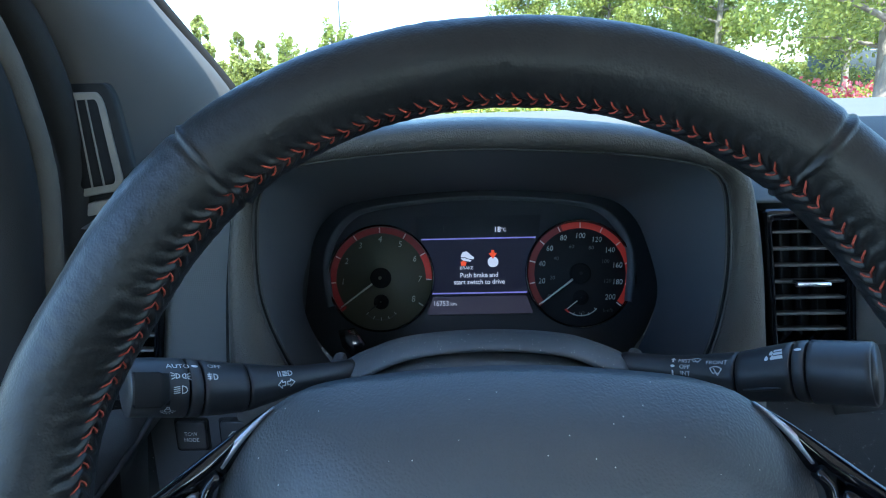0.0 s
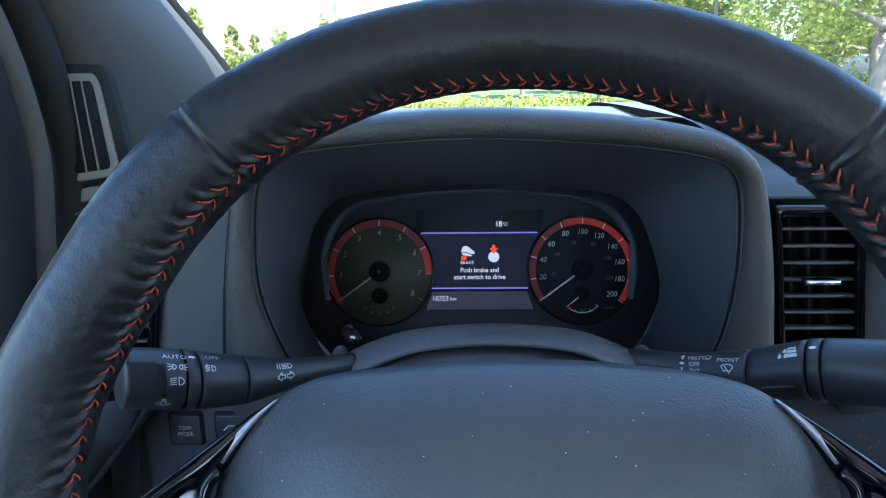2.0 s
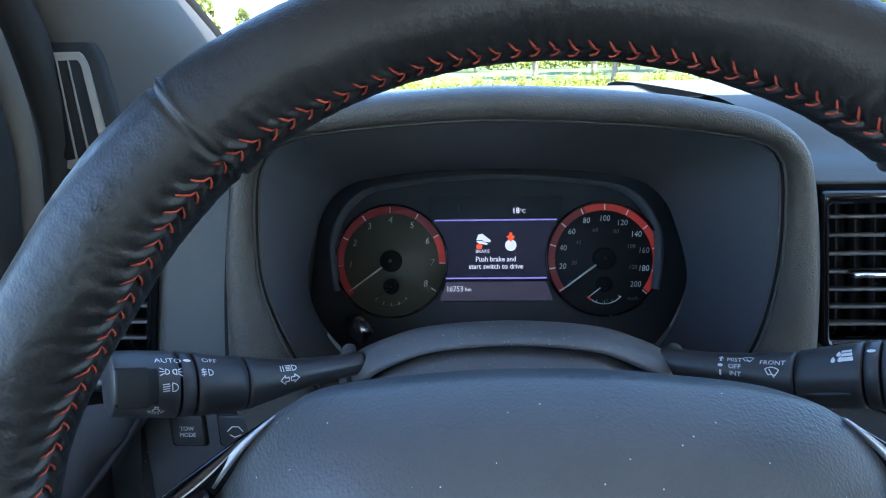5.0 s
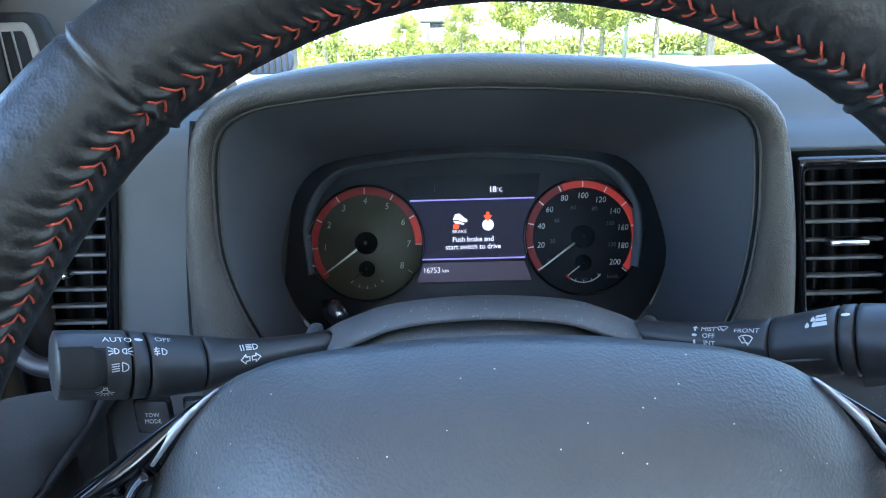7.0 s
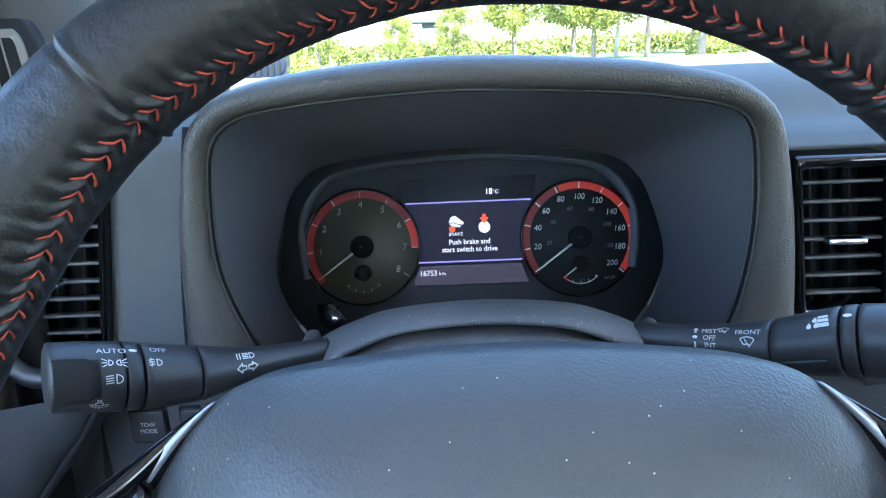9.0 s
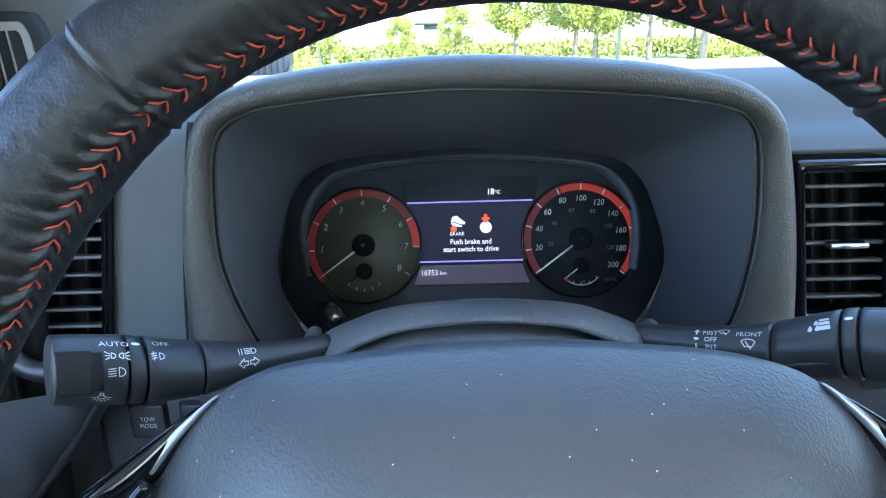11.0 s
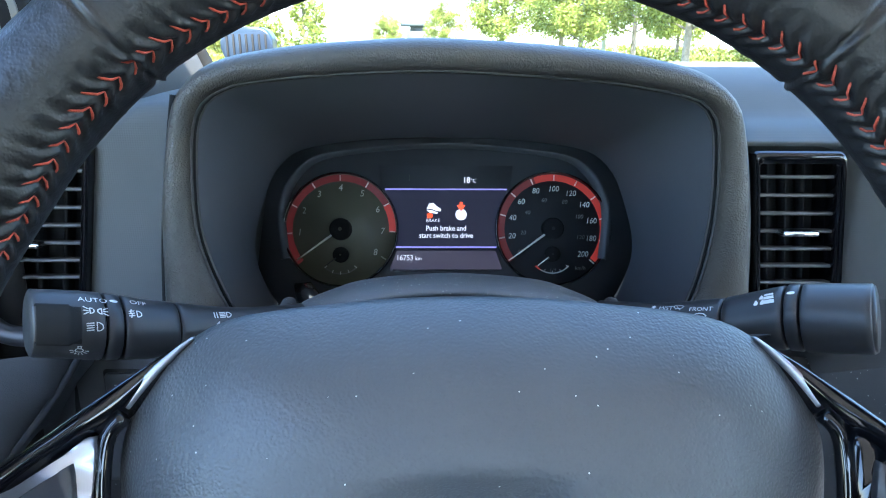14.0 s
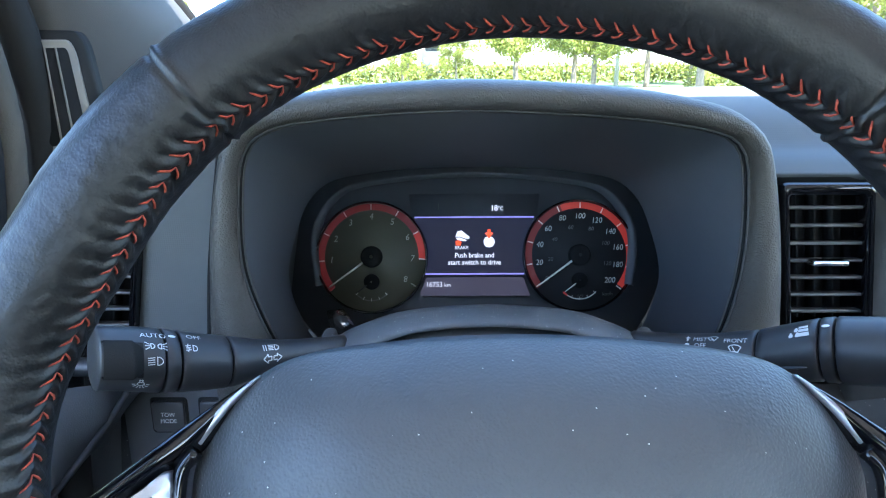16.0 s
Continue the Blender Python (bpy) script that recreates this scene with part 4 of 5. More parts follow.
    part("grip_rib", tube([ax.at(s, -0.55, 0.0002) for s in np.linspace(0.052, 0.073, 12)], lambda f: 0.0012 * math.sin(math.pi * min(max(f, 0.03), 0.97)) ** 0.5, 8), STALK, collar)
    return st


light_stalk()
wiper_stalk()

# ---- steering wheel ----
wheel = thing("steering_wheel", "black leather steering wheel with orange stitching and piano-black spokes", "steering wheel")
WT = radians(22)
WC, WU, WN = Vector((0.002, 0.210, 1.378)), Vector((0, math.sin(WT), math.cos(WT))), Vector((0, -math.cos(WT), math.sin(WT)))
RC, RT = 0.1745, 0.0183


def grip(phi):
    """How far the rim has widened into its thicker side grips."""
    f = min(1, abs(phi) / 50)
    return f * f * (3 - 2 * f)


def flare(phi):
    """The rim runs wider where the spokes join it."""
    f = min(1, max(0, (abs(phi) - 60) / 28))
    return f * f * (3 - 2 * f)


def stitch_angle(phi):
    return 168 - 11 * math.exp(-((abs(phi) - 45) / 14) ** 2) + 4 * min(1, max(0, (abs(phi) - 58) / 8))


SEAM = (-42.0, 42.5, 137.0, -137.0)


def inwheel(u, v, w):
    return WC + Vector((u, 0, 0)) + WU * v + WN * w


PITCH = 2.36
# round the tube: 0 outwards, 90 to the driver, 180 inwards


def rim_point(phi, q, lift=0.0):
    """A point of the rim: phi clockwise from the top in degrees, q round the tube."""
    r = RT + 0.002 * grip(phi) + lift
    side = ((math.degrees(q) - stitch_angle(phi) + 180) % 360) - 180
    near = abs(side)
    if near < 75:
        # the seam's valley, a pillow of leather between each two stitches, and creases that run out from them
        cell = math.floor(phi / PITCH + 0.5)
        fan = phi + 0.09 * min(near, 15) + 0.02 * near
        groove = math.exp(-(near / 4.5) ** 2)
        tight = 0.55 + 0.45 * grip(phi)
        pillow = math.exp(-(near / 22.0) ** 2) * math.cos(math.tau * fan / PITCH)
        reach = 30.0 * (0.7 + 0.9 * noise.noise(Vector((cell * 1.3, 2.0, 0))))
        crease = math.exp(-(near / max(12.0, reach)) ** 2) * noise.noise(Vector((fan * 1.15 + 40, near * 0.03, 1.0)))
        r -= 0.0010 * groove + 0.0009 * tight * pillow + 0.0009 * tight * crease
    for s in SEAM:
        d = phi - s
        r += 0.0009 * math.exp(-((d - 0.35) / 0.32) ** 2) - 0.0011 * math.exp(-((d + 0.35) / 0.35) ** 2)
    r += 0.00028 * noise.noise(Vector((phi * 0.15, q * 2.2, 3.1))) + 0.00022 * noise.noise(Vector((phi * 0.8, q * 5, 8.0)))
    p = radians(phi)
    out = RC + 0.0055 * grip(phi) + 0.009 * flare(phi) + r * math.cos(q)
    return inwheel(out * math.sin(p), out * math.cos(p), r * math.sin(q))


ROUND = [radians(a) for a in [*range(0, 100, 6), *range(100, 226, 2), *range(228, 360, 6)]]
rim = part("rim", loft([[rim_point(phi, q) for q in ROUND] for phi in [*np.arange(-180, -125, 1.0), *np.arange(-125, 125, 0.3), *np.arange(125, 181, 1.0)]]), LEATHER, wheel, "black leather-wrapped rim")


def stitch_mesh():
    """One chevron of thread: two short strands meeting at a point, in a local frame x along the rim, y round the tube, z out."""
    bm = tube([(-0.0029, 0.0035, -0.0006), (-0.0019, 0.0026, 0.0006), (-0.0008, 0.0013, 0.0010), (0.0006, 0.0001, 0.0001)], lambda f: 0.00022 + 0.00012 * math.sin(math.pi * f), 6)
    tube([(0.0006, 0.0, 0.0001), (-0.0003, -0.0010, 0.0009), (-0.0012, -0.0019, 0.0006), (-0.0020, -0.0027, -0.0004)], lambda f: 0.00022 + 0.00012 * math.sin(math.pi * f), 6, bm=bm)
    me = bpy.data.meshes.new("stitch")
    bm.to_mesh(me)
    bm.free()
    me.polygons.foreach_set("use_smooth", [True] * len(me.polygons))
    me.materials.append(STITCH)
    return me


chevron = stitch_mesh()
for k in range(-58, 59):
    phi = k * PITCH
    turn = radians(stitch_angle(phi))
    o = rim_point(phi, turn)
    ex = (rim_point(phi + 0.2, turn) - rim_point(phi - 0.2, turn)).normalized()
    p = radians(phi)
    radial = Vector((math.sin(p), 0, 0)) + WU * math.cos(p)
    ez = (radial * math.cos(turn) + WN * math.sin(turn)).normalized()
    ey = ez.cross(ex).normalized()
    if ey.dot(WN) < 0:
        ey = -ey
    m = Matrix((ex * 1.35, ey * (1.4 + 0.2 * noise.noise(Vector((k * 3.1, 9, 0)))), ez * 1.2)).transposed().to_4x4()
    m.translation = o + ez * 0.0008 + ey * 0.0006 * (noise.noise(Vector((k * 1.7, 0, 0))))
    ob = new("stitch", chevron)
    ob.parent = rim
    ob.matrix_basis = m @ Matrix.Rotation(0.12 * noise.noise(Vector((k * 2.3, 5, 0))), 4, "Z")

# airbag pad
pad_half = [(0.0, 0.0450), (0.03, 0.0443), (0.0535, 0.0423), (0.080, 0.0395), (0.098, 0.0357), (0.1105, 0.0288), (0.1222, 0.0163), (0.1304, 0.0042), (0.1337, -0.0035), (0.1354, -0.0115), (0.1354, -0.027), (0.132, -0.050), (0.118, -0.080), (0.085, -0.11), (0.045, -0.13), (0.0, -0.134)]
pad_loop = spline([(x, z, 0) for x, z in pad_half] + [(-x, z, 0) for x, z in pad_half[-2:0:-1]], 120, True)
steps = ((1.0, -0.065), (1.0, -0.045), (0.997, -0.0410), (0.988, -0.0382), (0.97, -0.0352), (0.93, -0.0303), (0.87, -0.0238), (0.80, -0.0176), (0.73, -0.0125), (0.66, -0.0085), (0.60, -0.0058), (0.54, -0.0040), (0.48, -0.0027), (0.42, -0.0017), (0.36, -0.0010), (0.28, -0.0005), (0.19, -0.0001), (0.10, 0.0), (0.02, 0.0))


def padplace(x, y, w):
    d = math.hypot(x, y + 0.068)
    dent = 0.010 * (1 - min(1, max(0, (d - 0.046) / 0.009)) ** 2) if d < 0.055 else 0.0
    return inwheel(x, y, w - dent)


part("airbag_pad", loft([[padplace(0.002 + p.x * g, -0.045 + (p.y + 0.045) * g, w) for p in pad_loop] for g, w in steps], True, True), PAD, wheel, "soft grained airbag pad")
badge = [[inwheel(r * math.sin(t), -0.068 + r * math.cos(t), w) for t in np.linspace(0, math.tau, 48, endpoint=False)] for r, w in ((0.042, -0.012), (0.042, -0.0035), (0.040, -0.002), (0.036, -0.002), (0.034, -0.004), (0.002, -0.003))]
part("badge", loft(badge, True, True), SILVER, wheel, "plain round silver badge")
part("hub_back", loft([[inwheel(r * math.sin(t), -0.045 + r * math.cos(t), w) for t in np.linspace(0, math.tau, 40, endpoint=False)] for r, w in ((0.085, -0.04), (0.08, -0.07), (0.07, -0.13))], True, True), STALK, wheel)
for s in (-1, 1):
    # glossy shoulder that sweeps from the pad's upper corner to the rim
    spine = [(0.104, 0.0305, -0.048), (0.111, 0.0285, -0.043), (0.1215, 0.0218, -0.038), (0.1335, 0.0130, -0.034), (0.144, 0.0050, -0.031), (0.157, -0.0055, -0.026), (0.178, -0.023, -0.014)]
    low = [(0.102, 0.0275, -0.050), (0.109, 0.0235, -0.046), (0.1185, 0.0130, -0.042), (0.1305, -0.0005, -0.036), (0.1455, -0.0095, -0.029), (0.158, -0.0180, -0.024), (0.178, -0.035, -0.013)]
    L1, L2 = spline(spine, 40), spline(low, 40)
    loops = []
    for i, (a, b) in enumerate(zip(L1, L2)):
        bulge = 0.002 + 0.005 * min(1, i / 20)
        mid = a.lerp(b, 0.42) + Vector((0, 0, bulge))
        back = a.lerp(b, 0.5) - Vector((0, 0, 0.016))
        loops.append([inwheel(0.002 + s * q.x, q.y, q.z) for q in spline([a, mid, b, back], 32, True)])
    part("spoke", loft(loops, True, True), PIANO, wheel, "piano-black spoke")
    edge = spline([(0.1075, 0.0290, -0.0365), (0.1128, 0.0240, -0.0355), (0.1204, 0.0153, -0.0340), (0.1286, 0.0036, -0.0318)], 30)
    strip = []
    for i, p in enumerate(edge):
        wide = 0.0014 + 0.0038 * i / 29
        strip.append([inwheel(0.002 + s * (p.x + d * 0.78), p.y + d * 0.62, p.z + h) for d, h in ((0.0, -0.006), (0.0004, 0.0), (wide - 0.0005, 0.0004), (wide, -0.0003), (wide, -0.006))])
    part("silver_edge", loft(strip, True, True), SILVER, wheel, "silver strip along the pad")
    gapline = spline([(0.1300, 0.0015, -0.0315), (0.1352, -0.0055, -0.030), (0.1362, -0.020, -0.029), (0.1355, -0.045, -0.029)], 24)
    part("side_trim", tube([inwheel(0.002 + s * p.x, p.y, p.z) for p in gapline], 0.0032, 10), PIANO, wheel, "glossy black gap trim beside the pad")
    part("silver_clip", transform(box((0.0040, 0.003, 0.0045), (0, 0, 0), 0.0008), Matrix.Translation(inwheel(0.002 + s * 0.1335, -0.0030, -0.0300))), SILVER, wheel)
    # switch bezel with its buttons
    bez = [(0.1378, -0.0052), (0.147, -0.0108), (0.159, -0.0190), (0.170, -0.0285), (0.168, -0.062), (0.150, -0.074), (0.1380, -0.062), (0.1375, -0.030)]
    bl = spline([(x, y, 0) for x, y in bez], 48, True)
    onsw = lambda u, v, w: inwheel(0.002 + s * u, v, w - 0.0245 + (u - 0.1375) * 0.28)  # noqa: E731
    sw = part("switch_bezel", prism([(p.x, p.y) for p in bl], 0.012, onsw, 0.0015), SILVER if s < 0 else PIANO, wheel, "silver switch surround" if s < 0 else "piano-black switch surround")
    btn = spline([(x, y, 0) for x, y in ((0.1425, -0.0155), (0.147, -0.0158), (0.159, -0.0240), (0.1640, -0.0310), (0.161, -0.048), (0.1425, -0.049))], 40, True)
    button = part("button", prism([(p.x, p.y) for p in btn], 0.006, lambda u, v, w: onsw(u, v, w + 0.003), 0.0012), STALK, sw)
    if s > 0:
        part("lettering", words("CANCEL", 0.0062, lambda u, v, w: onsw(0.1525 + u, -0.0320 + v, w + 0.0032), 0.0003, 0, 0.95), WHITE, button)

# small pod on the dash top
pod = thing("dash_pod", "small rounded dark-blue ribbed pod on the dashboard top", "sensor pod")
pl = rounded(-0.040, 0.0, 0.036, 0.052, 0.02, 8)
place_pod = lambda u, v, w: Vector((-0.287 + u, 1.0 - w, 1.470 + v))  # noqa: E731
part("pod_body", prism(pl, 0.03, place_pod, 0.004), BLUEPOD, pod)
for k in range(7):
    part("rib", box((0.003, 0.004, 0.036), (-0.287 - 0.03 + k * 0.0095, 0.999, 1.494), 0.001), RUBBERSHADE, pod)

# ---- outside ----
def plain(name, color, rough=0.9, vary=0.3, big=0.6, bump=0.0, scale=8.0):
    return material(name, color, rough, bump=bump, scale=scale, vary=vary, big=big)


LAWN = plain("lawn", (0.10, 0.13, 0.035), 0.95, 0.35, 0.5, 0.6, 30)
ASPHALT = plain("asphalt", (0.16, 0.155, 0.15), 0.9, 0.15, 0.4, 0.5, 60)
BARK = plain("bark", (0.19, 0.15, 0.115), 0.9, 0.3, 6, 0.6, 25)
GLASSWALL = material("tinted_facade_glass", (0.16, 0.2, 0.23), 0.15, vary=0.15, big=0.3)
CONCRETE = plain("pale_concrete", (0.45, 0.44, 0.42), 0.85, 0.12, 0.5)
DARKWALL = plain("dark_wall", (0.06, 0.065, 0.07), 0.8, 0.15, 0.5)
WHITEPAINT = material("white_car_paint", (0.7, 0.7, 0.7), 0.25, vary=0.03, coat=0.6)
TYRE = plain("tyre", (0.02, 0.02, 0.02), 0.8, 0.1, 5)


def leaf_material(name, a, b, glow):
    m = bpy.data.materials.new(name)
    m.use_nodes = True
    t = m.node_tree
    bs = t.nodes["Principled BSDF"]
    bs.inputs["Roughness"].default_value = 0.55
    g = t.nodes.new("ShaderNodeNewGeometry")
    r = t.nodes.new("ShaderNodeValToRGB")
    r.color_ramp.elements[0].color, r.color_ramp.elements[1].color = (*a, 1), (*b, 1)
    t.links.new(g.outputs["Random Per Island"], r.inputs[0])
    t.links.new(r.outputs[0], bs.inputs["Base Color"])
    tr = t.nodes.new("ShaderNodeBsdfTranslucent")
    t.links.new(r.outputs[0], tr.inputs[0])
    mixer = t.nodes.new("ShaderNodeMixShader")
    mixer.inputs[0].default_value = glow
    t.links.new(bs.outputs[0], mixer.inputs[1])
    t.links.new(tr.outputs[0], mixer.inputs[2])
    t.links.new(mixer.outputs[0], t.nodes["Material Output"].inputs[0])
    return m


LEAF = leaf_material("broad_leaves", (0.15, 0.18, 0.03), (0.32, 0.33, 0.06), 0.5)
LEAFDARK = leaf_material("conifer_leaves", (0.14, 0.16, 0.03), (0.30, 0.30, 0.06), 0.4)
HEDGELEAF = leaf_material("yellow_hedge_leaves", (0.22, 0.24, 0.03), (0.42, 0.40, 0.07), 0.35)
FLOWER = leaf_material("red_petals", (0.55, 0.03, 0.06), (0.75, 0.25, 0.28), 0.3)

ground = bmesh.new()
bmesh.ops.create_grid(ground, x_segments=60, y_segments=60, size=700)
tagged(part("ground", ground, LAWN), "sunlit lawn reaching the horizon", "ground", kind="structure")
road = loft([[Vector((x, y, 0.006)) for x in (-40, 60)] for y in (-9.0, 11.0)], False)
tagged(part("road", road, ASPHALT), "pale sunlit asphalt car park lane", "road", kind="structure")
kerb = box((100, 0.15, 0.12), (10, 11.08, 0.06), 0.02)
tagged(part("kerb", kerb, CONCRETE), "pale concrete kerb beside the lane", "kerb", kind="structure")


def foliage(name, spots, count, size, mat, parent, rng):
    """Many small leaf quads scattered in clumps: spots of (x, y, z, radius)."""
    vs, fs = [], []
    w = np.array([q[3] ** 2 for q in spots])
    pick = rng.choice(len(spots), count, p=w / w.sum())
    for i in pick:
        x, y, z, r = spots[i]
        d = rng.normal(size=3)
        d /= np.linalg.norm(d)
        c = np.array((x, y, z)) + d * r * rng.uniform(0.35, 1.05)
        a = rng.normal(size=3)
        a /= np.linalg.norm(a)
        b = np.cross(a, rng.normal(size=3))
        b /= np.linalg.norm(b)
        s = size * rng.uniform(0.6, 1.4)
        k = len(vs)
        vs += [c - a * s, c + b * s * 0.55, c + a * s, c - b * s * 0.55]
        fs.append((k, k + 1, k + 2, k + 3))
    me = bpy.data.meshes.new(name)
    me.from_pydata([tuple(v) for v in vs], [], fs)
    me.materials.append(mat)
    ob = new(name, me)
    ob.parent = parent
    return ob


def broad_tree(seed, height, spread, trunk_h, label, count=15000, lean=0.0, leaf=0.085):
    rng = np.random.default_rng(seed)
    t = thing("tree", label, "tree", "trees beyond the lane")
    line = spline([(0, 0, -0.05), (lean * 0.3, 0, trunk_h * 0.5), (lean * 0.8, 0.05, trunk_h), (lean, 0, height * 0.85)], 16)
    bm = tube(line, lambda f: 0.13 * (1 - 0.8 * f) * height / 6 + 0.01, 10)
    spots = []
    for k in range(16):
        a, f = k * 2.4 + rng.uniform(-0.4, 0.4), 0.35 + 0.6 * k / 16
        base = line[int(f * 15)]
        reach = spread * (1.05 - 0.7 * abs(f - 0.5)) * rng.uniform(0.6, 1.0)
        tip = base + Vector((math.cos(a) * reach, math.sin(a) * reach, rng.uniform(0.3, 1.0) * height * 0.12))
        tube([base, base.lerp(tip, 0.5) + Vector((0, 0, 0.08)), tip], lambda q: 0.045 * (1 - 0.8 * q) * height / 6, 6, bm=bm)
        for g in (0.45, 0.75, 1.0):
            c = base.lerp(tip, g)
            spots.append((c.x, c.y, c.z + rng.uniform(-0.1, 0.25), rng.uniform(0.35, 0.75) * spread * 0.42))
    spots += [(lean + rng.uniform(-0.3, 0.3), rng.uniform(-0.3, 0.3), height * q, spread * 0.35) for q in (0.75, 0.88, 0.97)]
    part("trunk", bm, BARK, t)
    foliage("crown", spots, count, leaf, LEAF, t, rng)
    return t


def conifer(seed, height, width, label):
    rng = np.random.default_rng(seed)
    t = thing("conifer", label, "tree", "conifers on the skyline")
    part("trunk", tube([(0, 0, -0.05), (0, 0, height * 0.95)], lambda f: 0.16 * (1 - 0.9 * f) + 0.01, 8), BARK, t)
    spots = []
    for k in range(46):
        f = k / 46
        rad = width * (1 - f) ** 0.6 * rng.uniform(0.45, 1.0)
        a = rng.uniform(0, math.tau)
        spots.append((math.cos(a) * rad * 0.75, math.sin(a) * rad * 0.75, height * (0.08 + 0.9 * f), max(0.26, width * 0.34 * (1.1 - f))))
    foliage("crown", spots, 7500, 0.14, LEAFDARK, t, rng)
    return t


big = broad_tree(3, 7.5, 2.7, 1.9, "tall airy broad-leaved tree with yellow-green leaves")
big.matrix_basis = pose(9.5, 24, 0)
for x, y, s, rz in ((6.4, 28, 0.82, 160), (15.5, 26, 0.85, 70), (3.5, 33, 0.9, 140), (7.5, 38, 1.0, 200), (12.5, 40, 1.1, 20), (22, 24, 0.95, 300), (0.6, 46, 0.62, 99), (-3.2, 44, 0.5, 250), (17.5, 46, 0.9, 180)):
    copy_thing(big, pose(x, y, 0, 0, 0, rz) @ Matrix.Scale(s, 4))
near = broad_tree(9, 6.2, 2.0, 2.3, "young broad-leaved tree with leaning trunk in the flower bed", 11000, -0.1, 0.048)
near.matrix_basis = pose(7.6, 11.6, 0)
leaning = broad_tree(12, 7.0, 2.4, 2.6, "broad-leaved tree with a thick pale leaning trunk beside the lane", 11000, 0.55, 0.05)
leaning.matrix_basis = pose(5.75, 8.9, 0, 0, 0, 10) @ Matrix.Scale(1.0, 4)
small = broad_tree(21, 3.8, 0.75, 0.9, "small broad-leaved tree on the lawn", 1800, 0.1, 0.07)
small.matrix_basis = pose(-5.5, 27, 0)
for x, y, s in ((-6.0, 33.5, 1.1), (-8.6, 36, 0.8), (-2.4, 38, 0.8), (-11, 40, 1.1)):
    copy_thing(small, pose(x, y, 0, 0, 0, x * 40) @ Matrix.Scale(s, 4))
con = conifer(5, 5.8, 2.3, "yellow-green conifer behind the hedge")
con.matrix_basis = pose(-19.5, 48, 0) @ Matrix.Scale(1.07, 4)
for x, y, s in ((-21.6, 49, 0.98), (-16.7, 48, 0.80), (-15.3, 49, 0.70), (-12.7, 48, 0.72), (-13.9, 50, 0.6), (-25.5, 46, 1.15), (-17.9, 51, 0.55)):
    copy_thing(con, pose(x, y, 0, 0, 0, x * 33) @ Matrix.Scale(s, 4))


def hedge(label, x0, x1, y, h, depth, mat, count, seed, leaf=0.05, category="hedge"):
    rng = np.random.default_rng(seed)
    n = int((x1 - x0) / 0.5)
    spots = [(x0 + (k + 0.5) * (x1 - x0) / n, y + rng.uniform(-0.3, 0.3) * depth, h * q, h * 0.32) for k in range(n) for q in (0.3, 0.68)]
    ob = foliage("hedge", spots, count, leaf, mat, None, rng)
    return tagged(ob, label, category, kind="stuff")


hedge("clipped yellow-green hedge along the lawn", -22, -5, 24, 1.32, 1.0, HEDGELEAF, 14000, 1, 0.07)
hedge("low yellow-green hedge beyond the lane", -3, 24, 15.5, 0.95, 1.6, HEDGELEAF, 26000, 2, 0.05)
hedge("far green shrubs in front of the buildings", -14, 40, 52, 1.7, 2.0, LEAFDARK, 12000, 4, 0.16)
hedge("bed of pink and red flowers", 6.0, 14, 12.4, 1.25, 0.9, FLOWER, 6000, 3, 0.045, "flowers")
hedge("dark green shrubs by the glass building", 10, 40, 27, 1.3, 1.6, LEAFDARK, 12000, 6, 0.09)


def glass_building():
    b = thing("glass_building", "long low building with a tinted glass facade", "building", at=(39, 34, 0))
    part("base_wall", box((34, 0.5, 2.0), (0, 0, 1.0)), DARKWALL, b)
    part("roof_slab", box((34.6, 8, 0.5), (0, 3.6, 7.2)), CONCRETE, b)
    part("rear_wall", box((34, 7, 7), (0, 3.9, 3.5)), DARKWALL, b)
    for i in range(17):
        for j in range(3):
            part("pane", box((1.9, 0.06, 1.6), (-16 + i * 2.0, -0.05, 2.85 + j * 1.7)), GLASSWALL, b)
    for i in range(18):
        part("mullion", box((0.09, 0.16, 5.1), (-17 + i * 2.0, -0.08, 4.5)), CONCRETE, b)
    for j in range(4):
        part("transom", box((34, 0.12, 0.09), (0, -0.07, 2.02 + j * 1.7)), CONCRETE, b)
    b.rotation_euler = (0, 0, radians(-14))
    return b


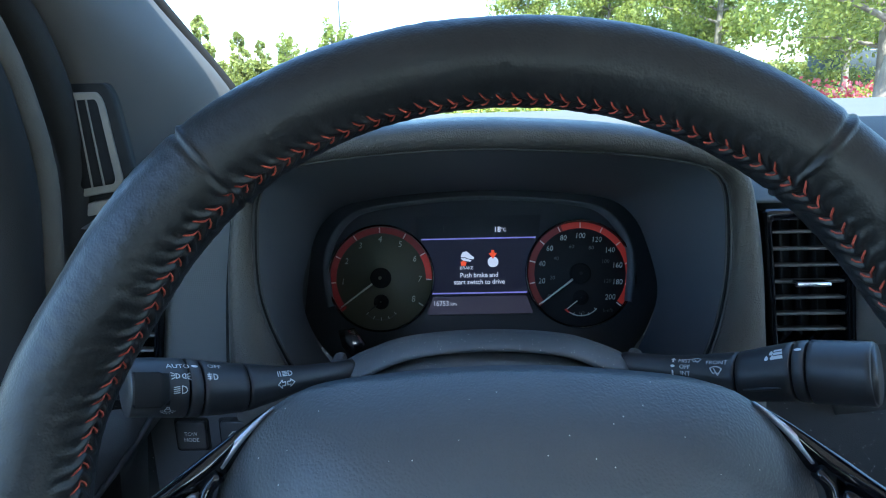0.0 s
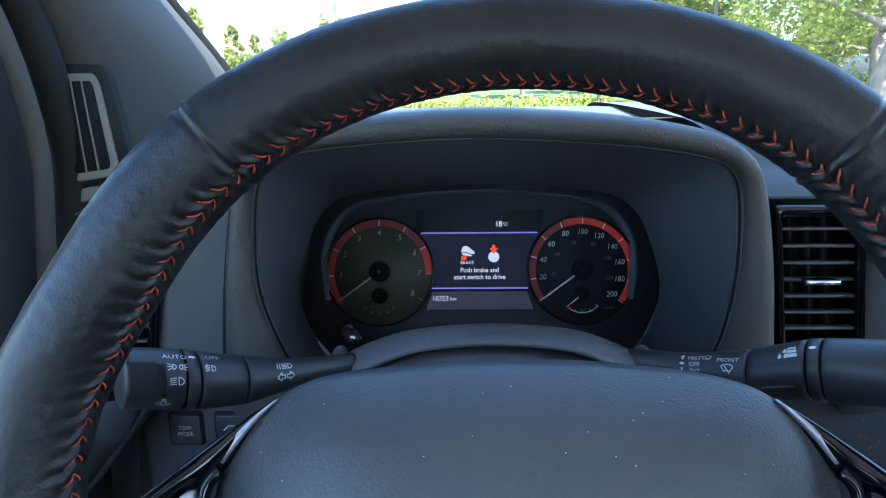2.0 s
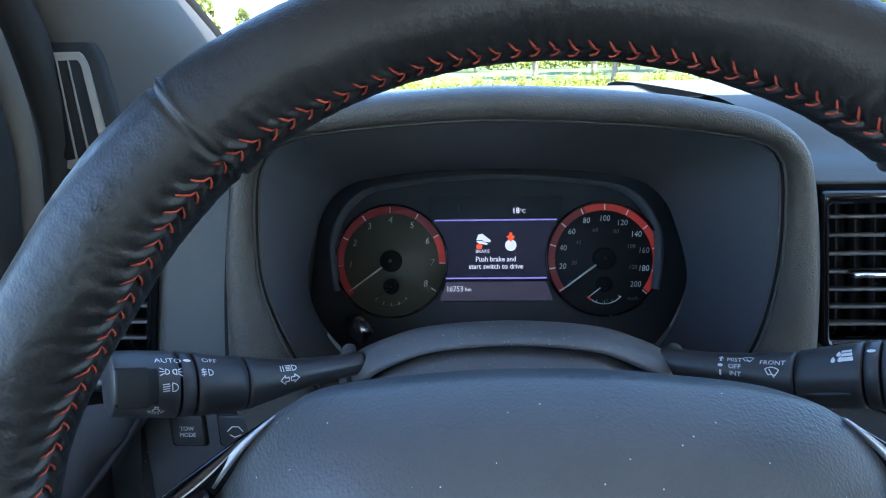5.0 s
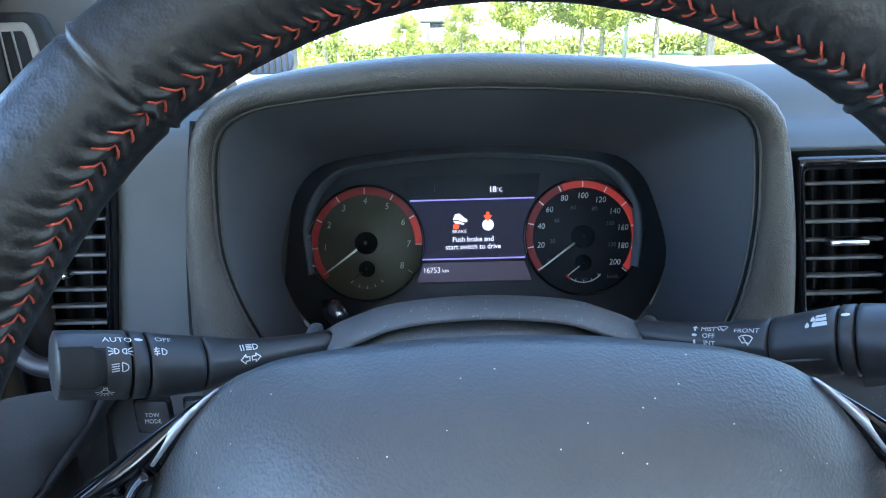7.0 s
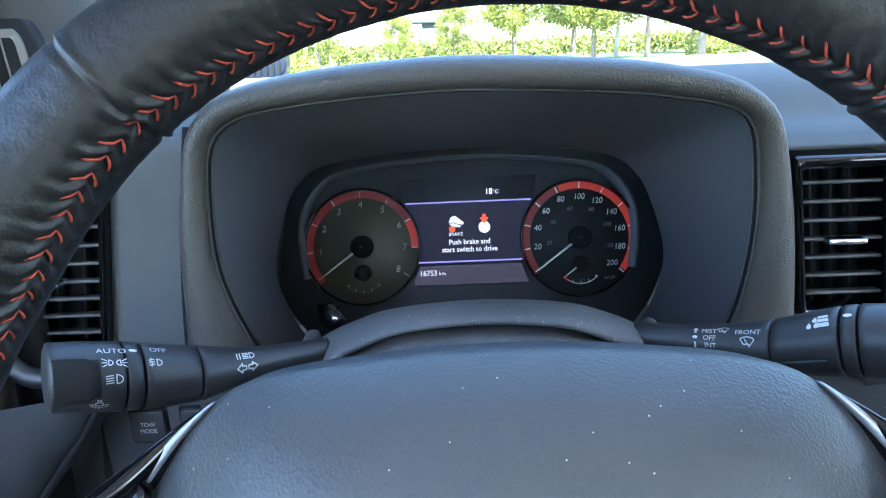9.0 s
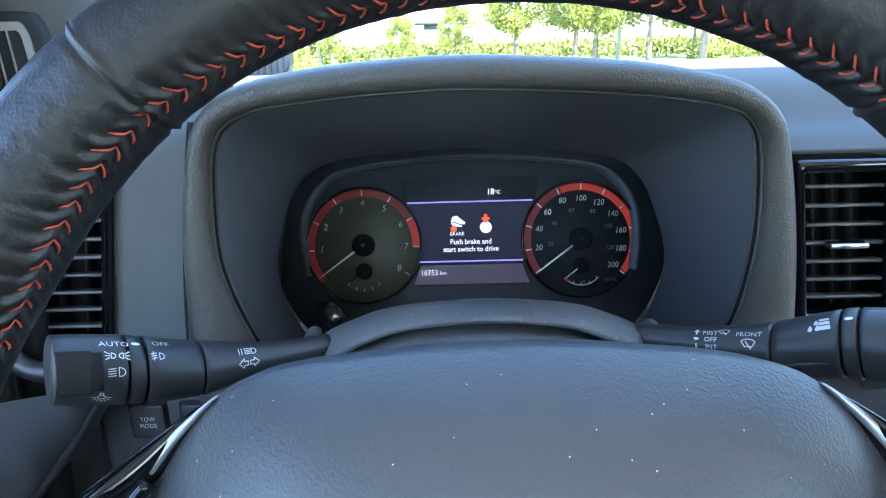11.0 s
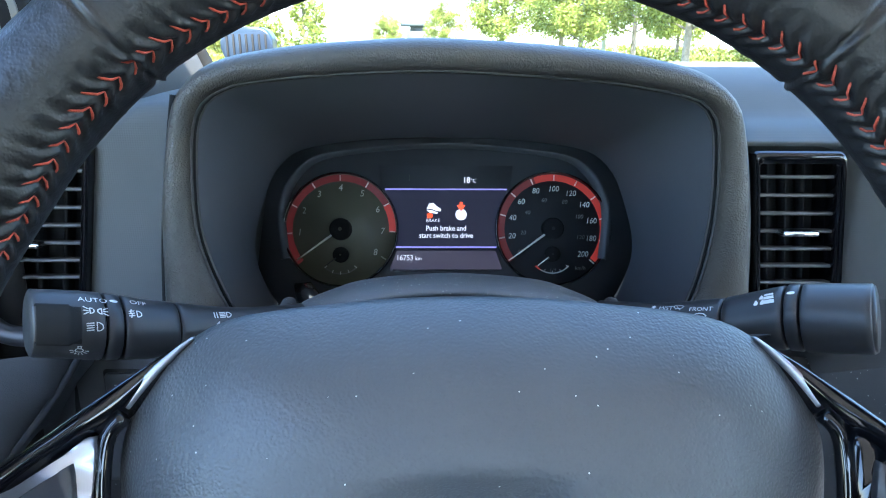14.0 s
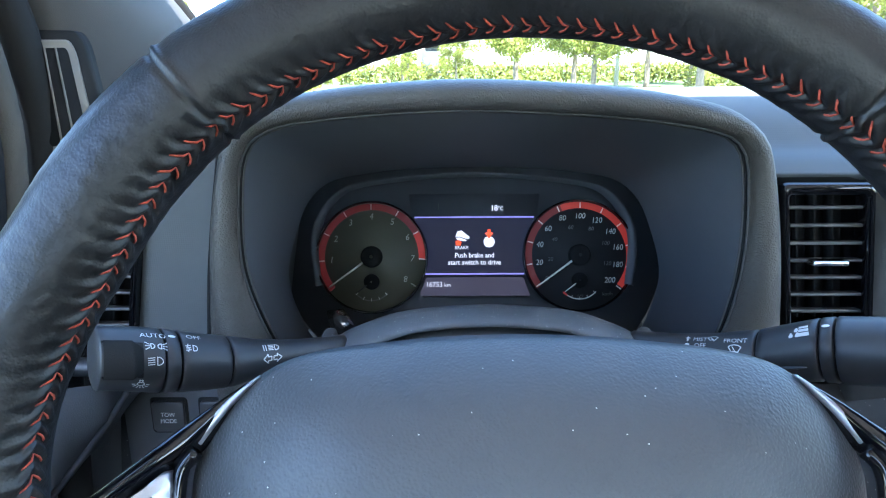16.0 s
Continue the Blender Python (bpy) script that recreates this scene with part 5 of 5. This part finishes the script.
glass_building()
house = thing("flat_roof_house", "distant modern house with an overhanging flat roof", "house", at=(-2.6, 95, 0))
part("wall", box((3.2, 4, 3.4), (0.3, 0, 1.7)), DARKWALL, house)
part("side_wall", box((1.6, 4, 3.0), (2.2, -0.2, 1.5)), CONCRETE, house)
part("roof", box((5.0, 5, 0.4), (0.3, 0, 4.3)), DARKWALL, house)
part("upper_wall", box((2.2, 3, 0.9), (0.3, 0, 3.7)), DARKWALL, house)
for x in (-0.6, 0.5, 1.2):
    part("window", box((0.7, 0.1, 1.2), (x, -2.02, 1.9)), GLASSWALL, house)

mast = thing("lamp_mast", "thin grey lamp mast above the trees", "lamp mast")
part("pole", tube([(-11.1, 60, 0), (-11.1, 60, 14)], lambda f: 0.09 - 0.03 * f, 8), DARKWALL, mast)
birch = thing("pale_post", "pale upright post among the trees", "post")
part("pole", tube([(11.1, 42, 0), (11.2, 42, 5.5)], 0.14, 10), CONCRETE, birch)


def parked_car(x, y, rz, mat, label):
    c = thing("parked_car", label, "car", "parked cars", at=(x, y, 0))
    c.rotation_euler = (0, 0, radians(rz))
    side = [(-2.1, 0.35), (-2.15, 0.75), (-1.6, 0.95), (-0.9, 1.42), (0.6, 1.45), (1.2, 1.0), (2.0, 0.88), (2.15, 0.6), (2.1, 0.35)]
    loops = [[Vector((px * k, w, 0.3 + (pz - 0.3) * (1 if abs(w) < 0.8 else 0.96))) for px, pz in side] for w, k in ((-0.86, 0.97), (-0.8, 1.0), (0.8, 1.0), (0.86, 0.97))]
    part("body", loft(loops, True, True), mat, c, smooth=False)
    for s in (-1, 1):
        part("side_window", box((1.7, 0.02, 0.32), (-0.15, s * 0.865, 1.18), 0.005), GLASSWALL, c)
        for px in (-1.3, 1.3):
            part("wheel", transform(loft([[Vector((r * math.cos(t), w, r * math.sin(t))) for t in np.linspace(0, math.tau, 20, endpoint=False)] for r, w in ((0.2, -0.1), (0.32, -0.1), (0.32, 0.1), (0.2, 0.1))], True, True), pose(px, s * 0.78, 0.32)), TYRE, c)
    return c


parked_car(26.5, 95, 5, WHITEPAINT, "distant white parked car beyond the trees")
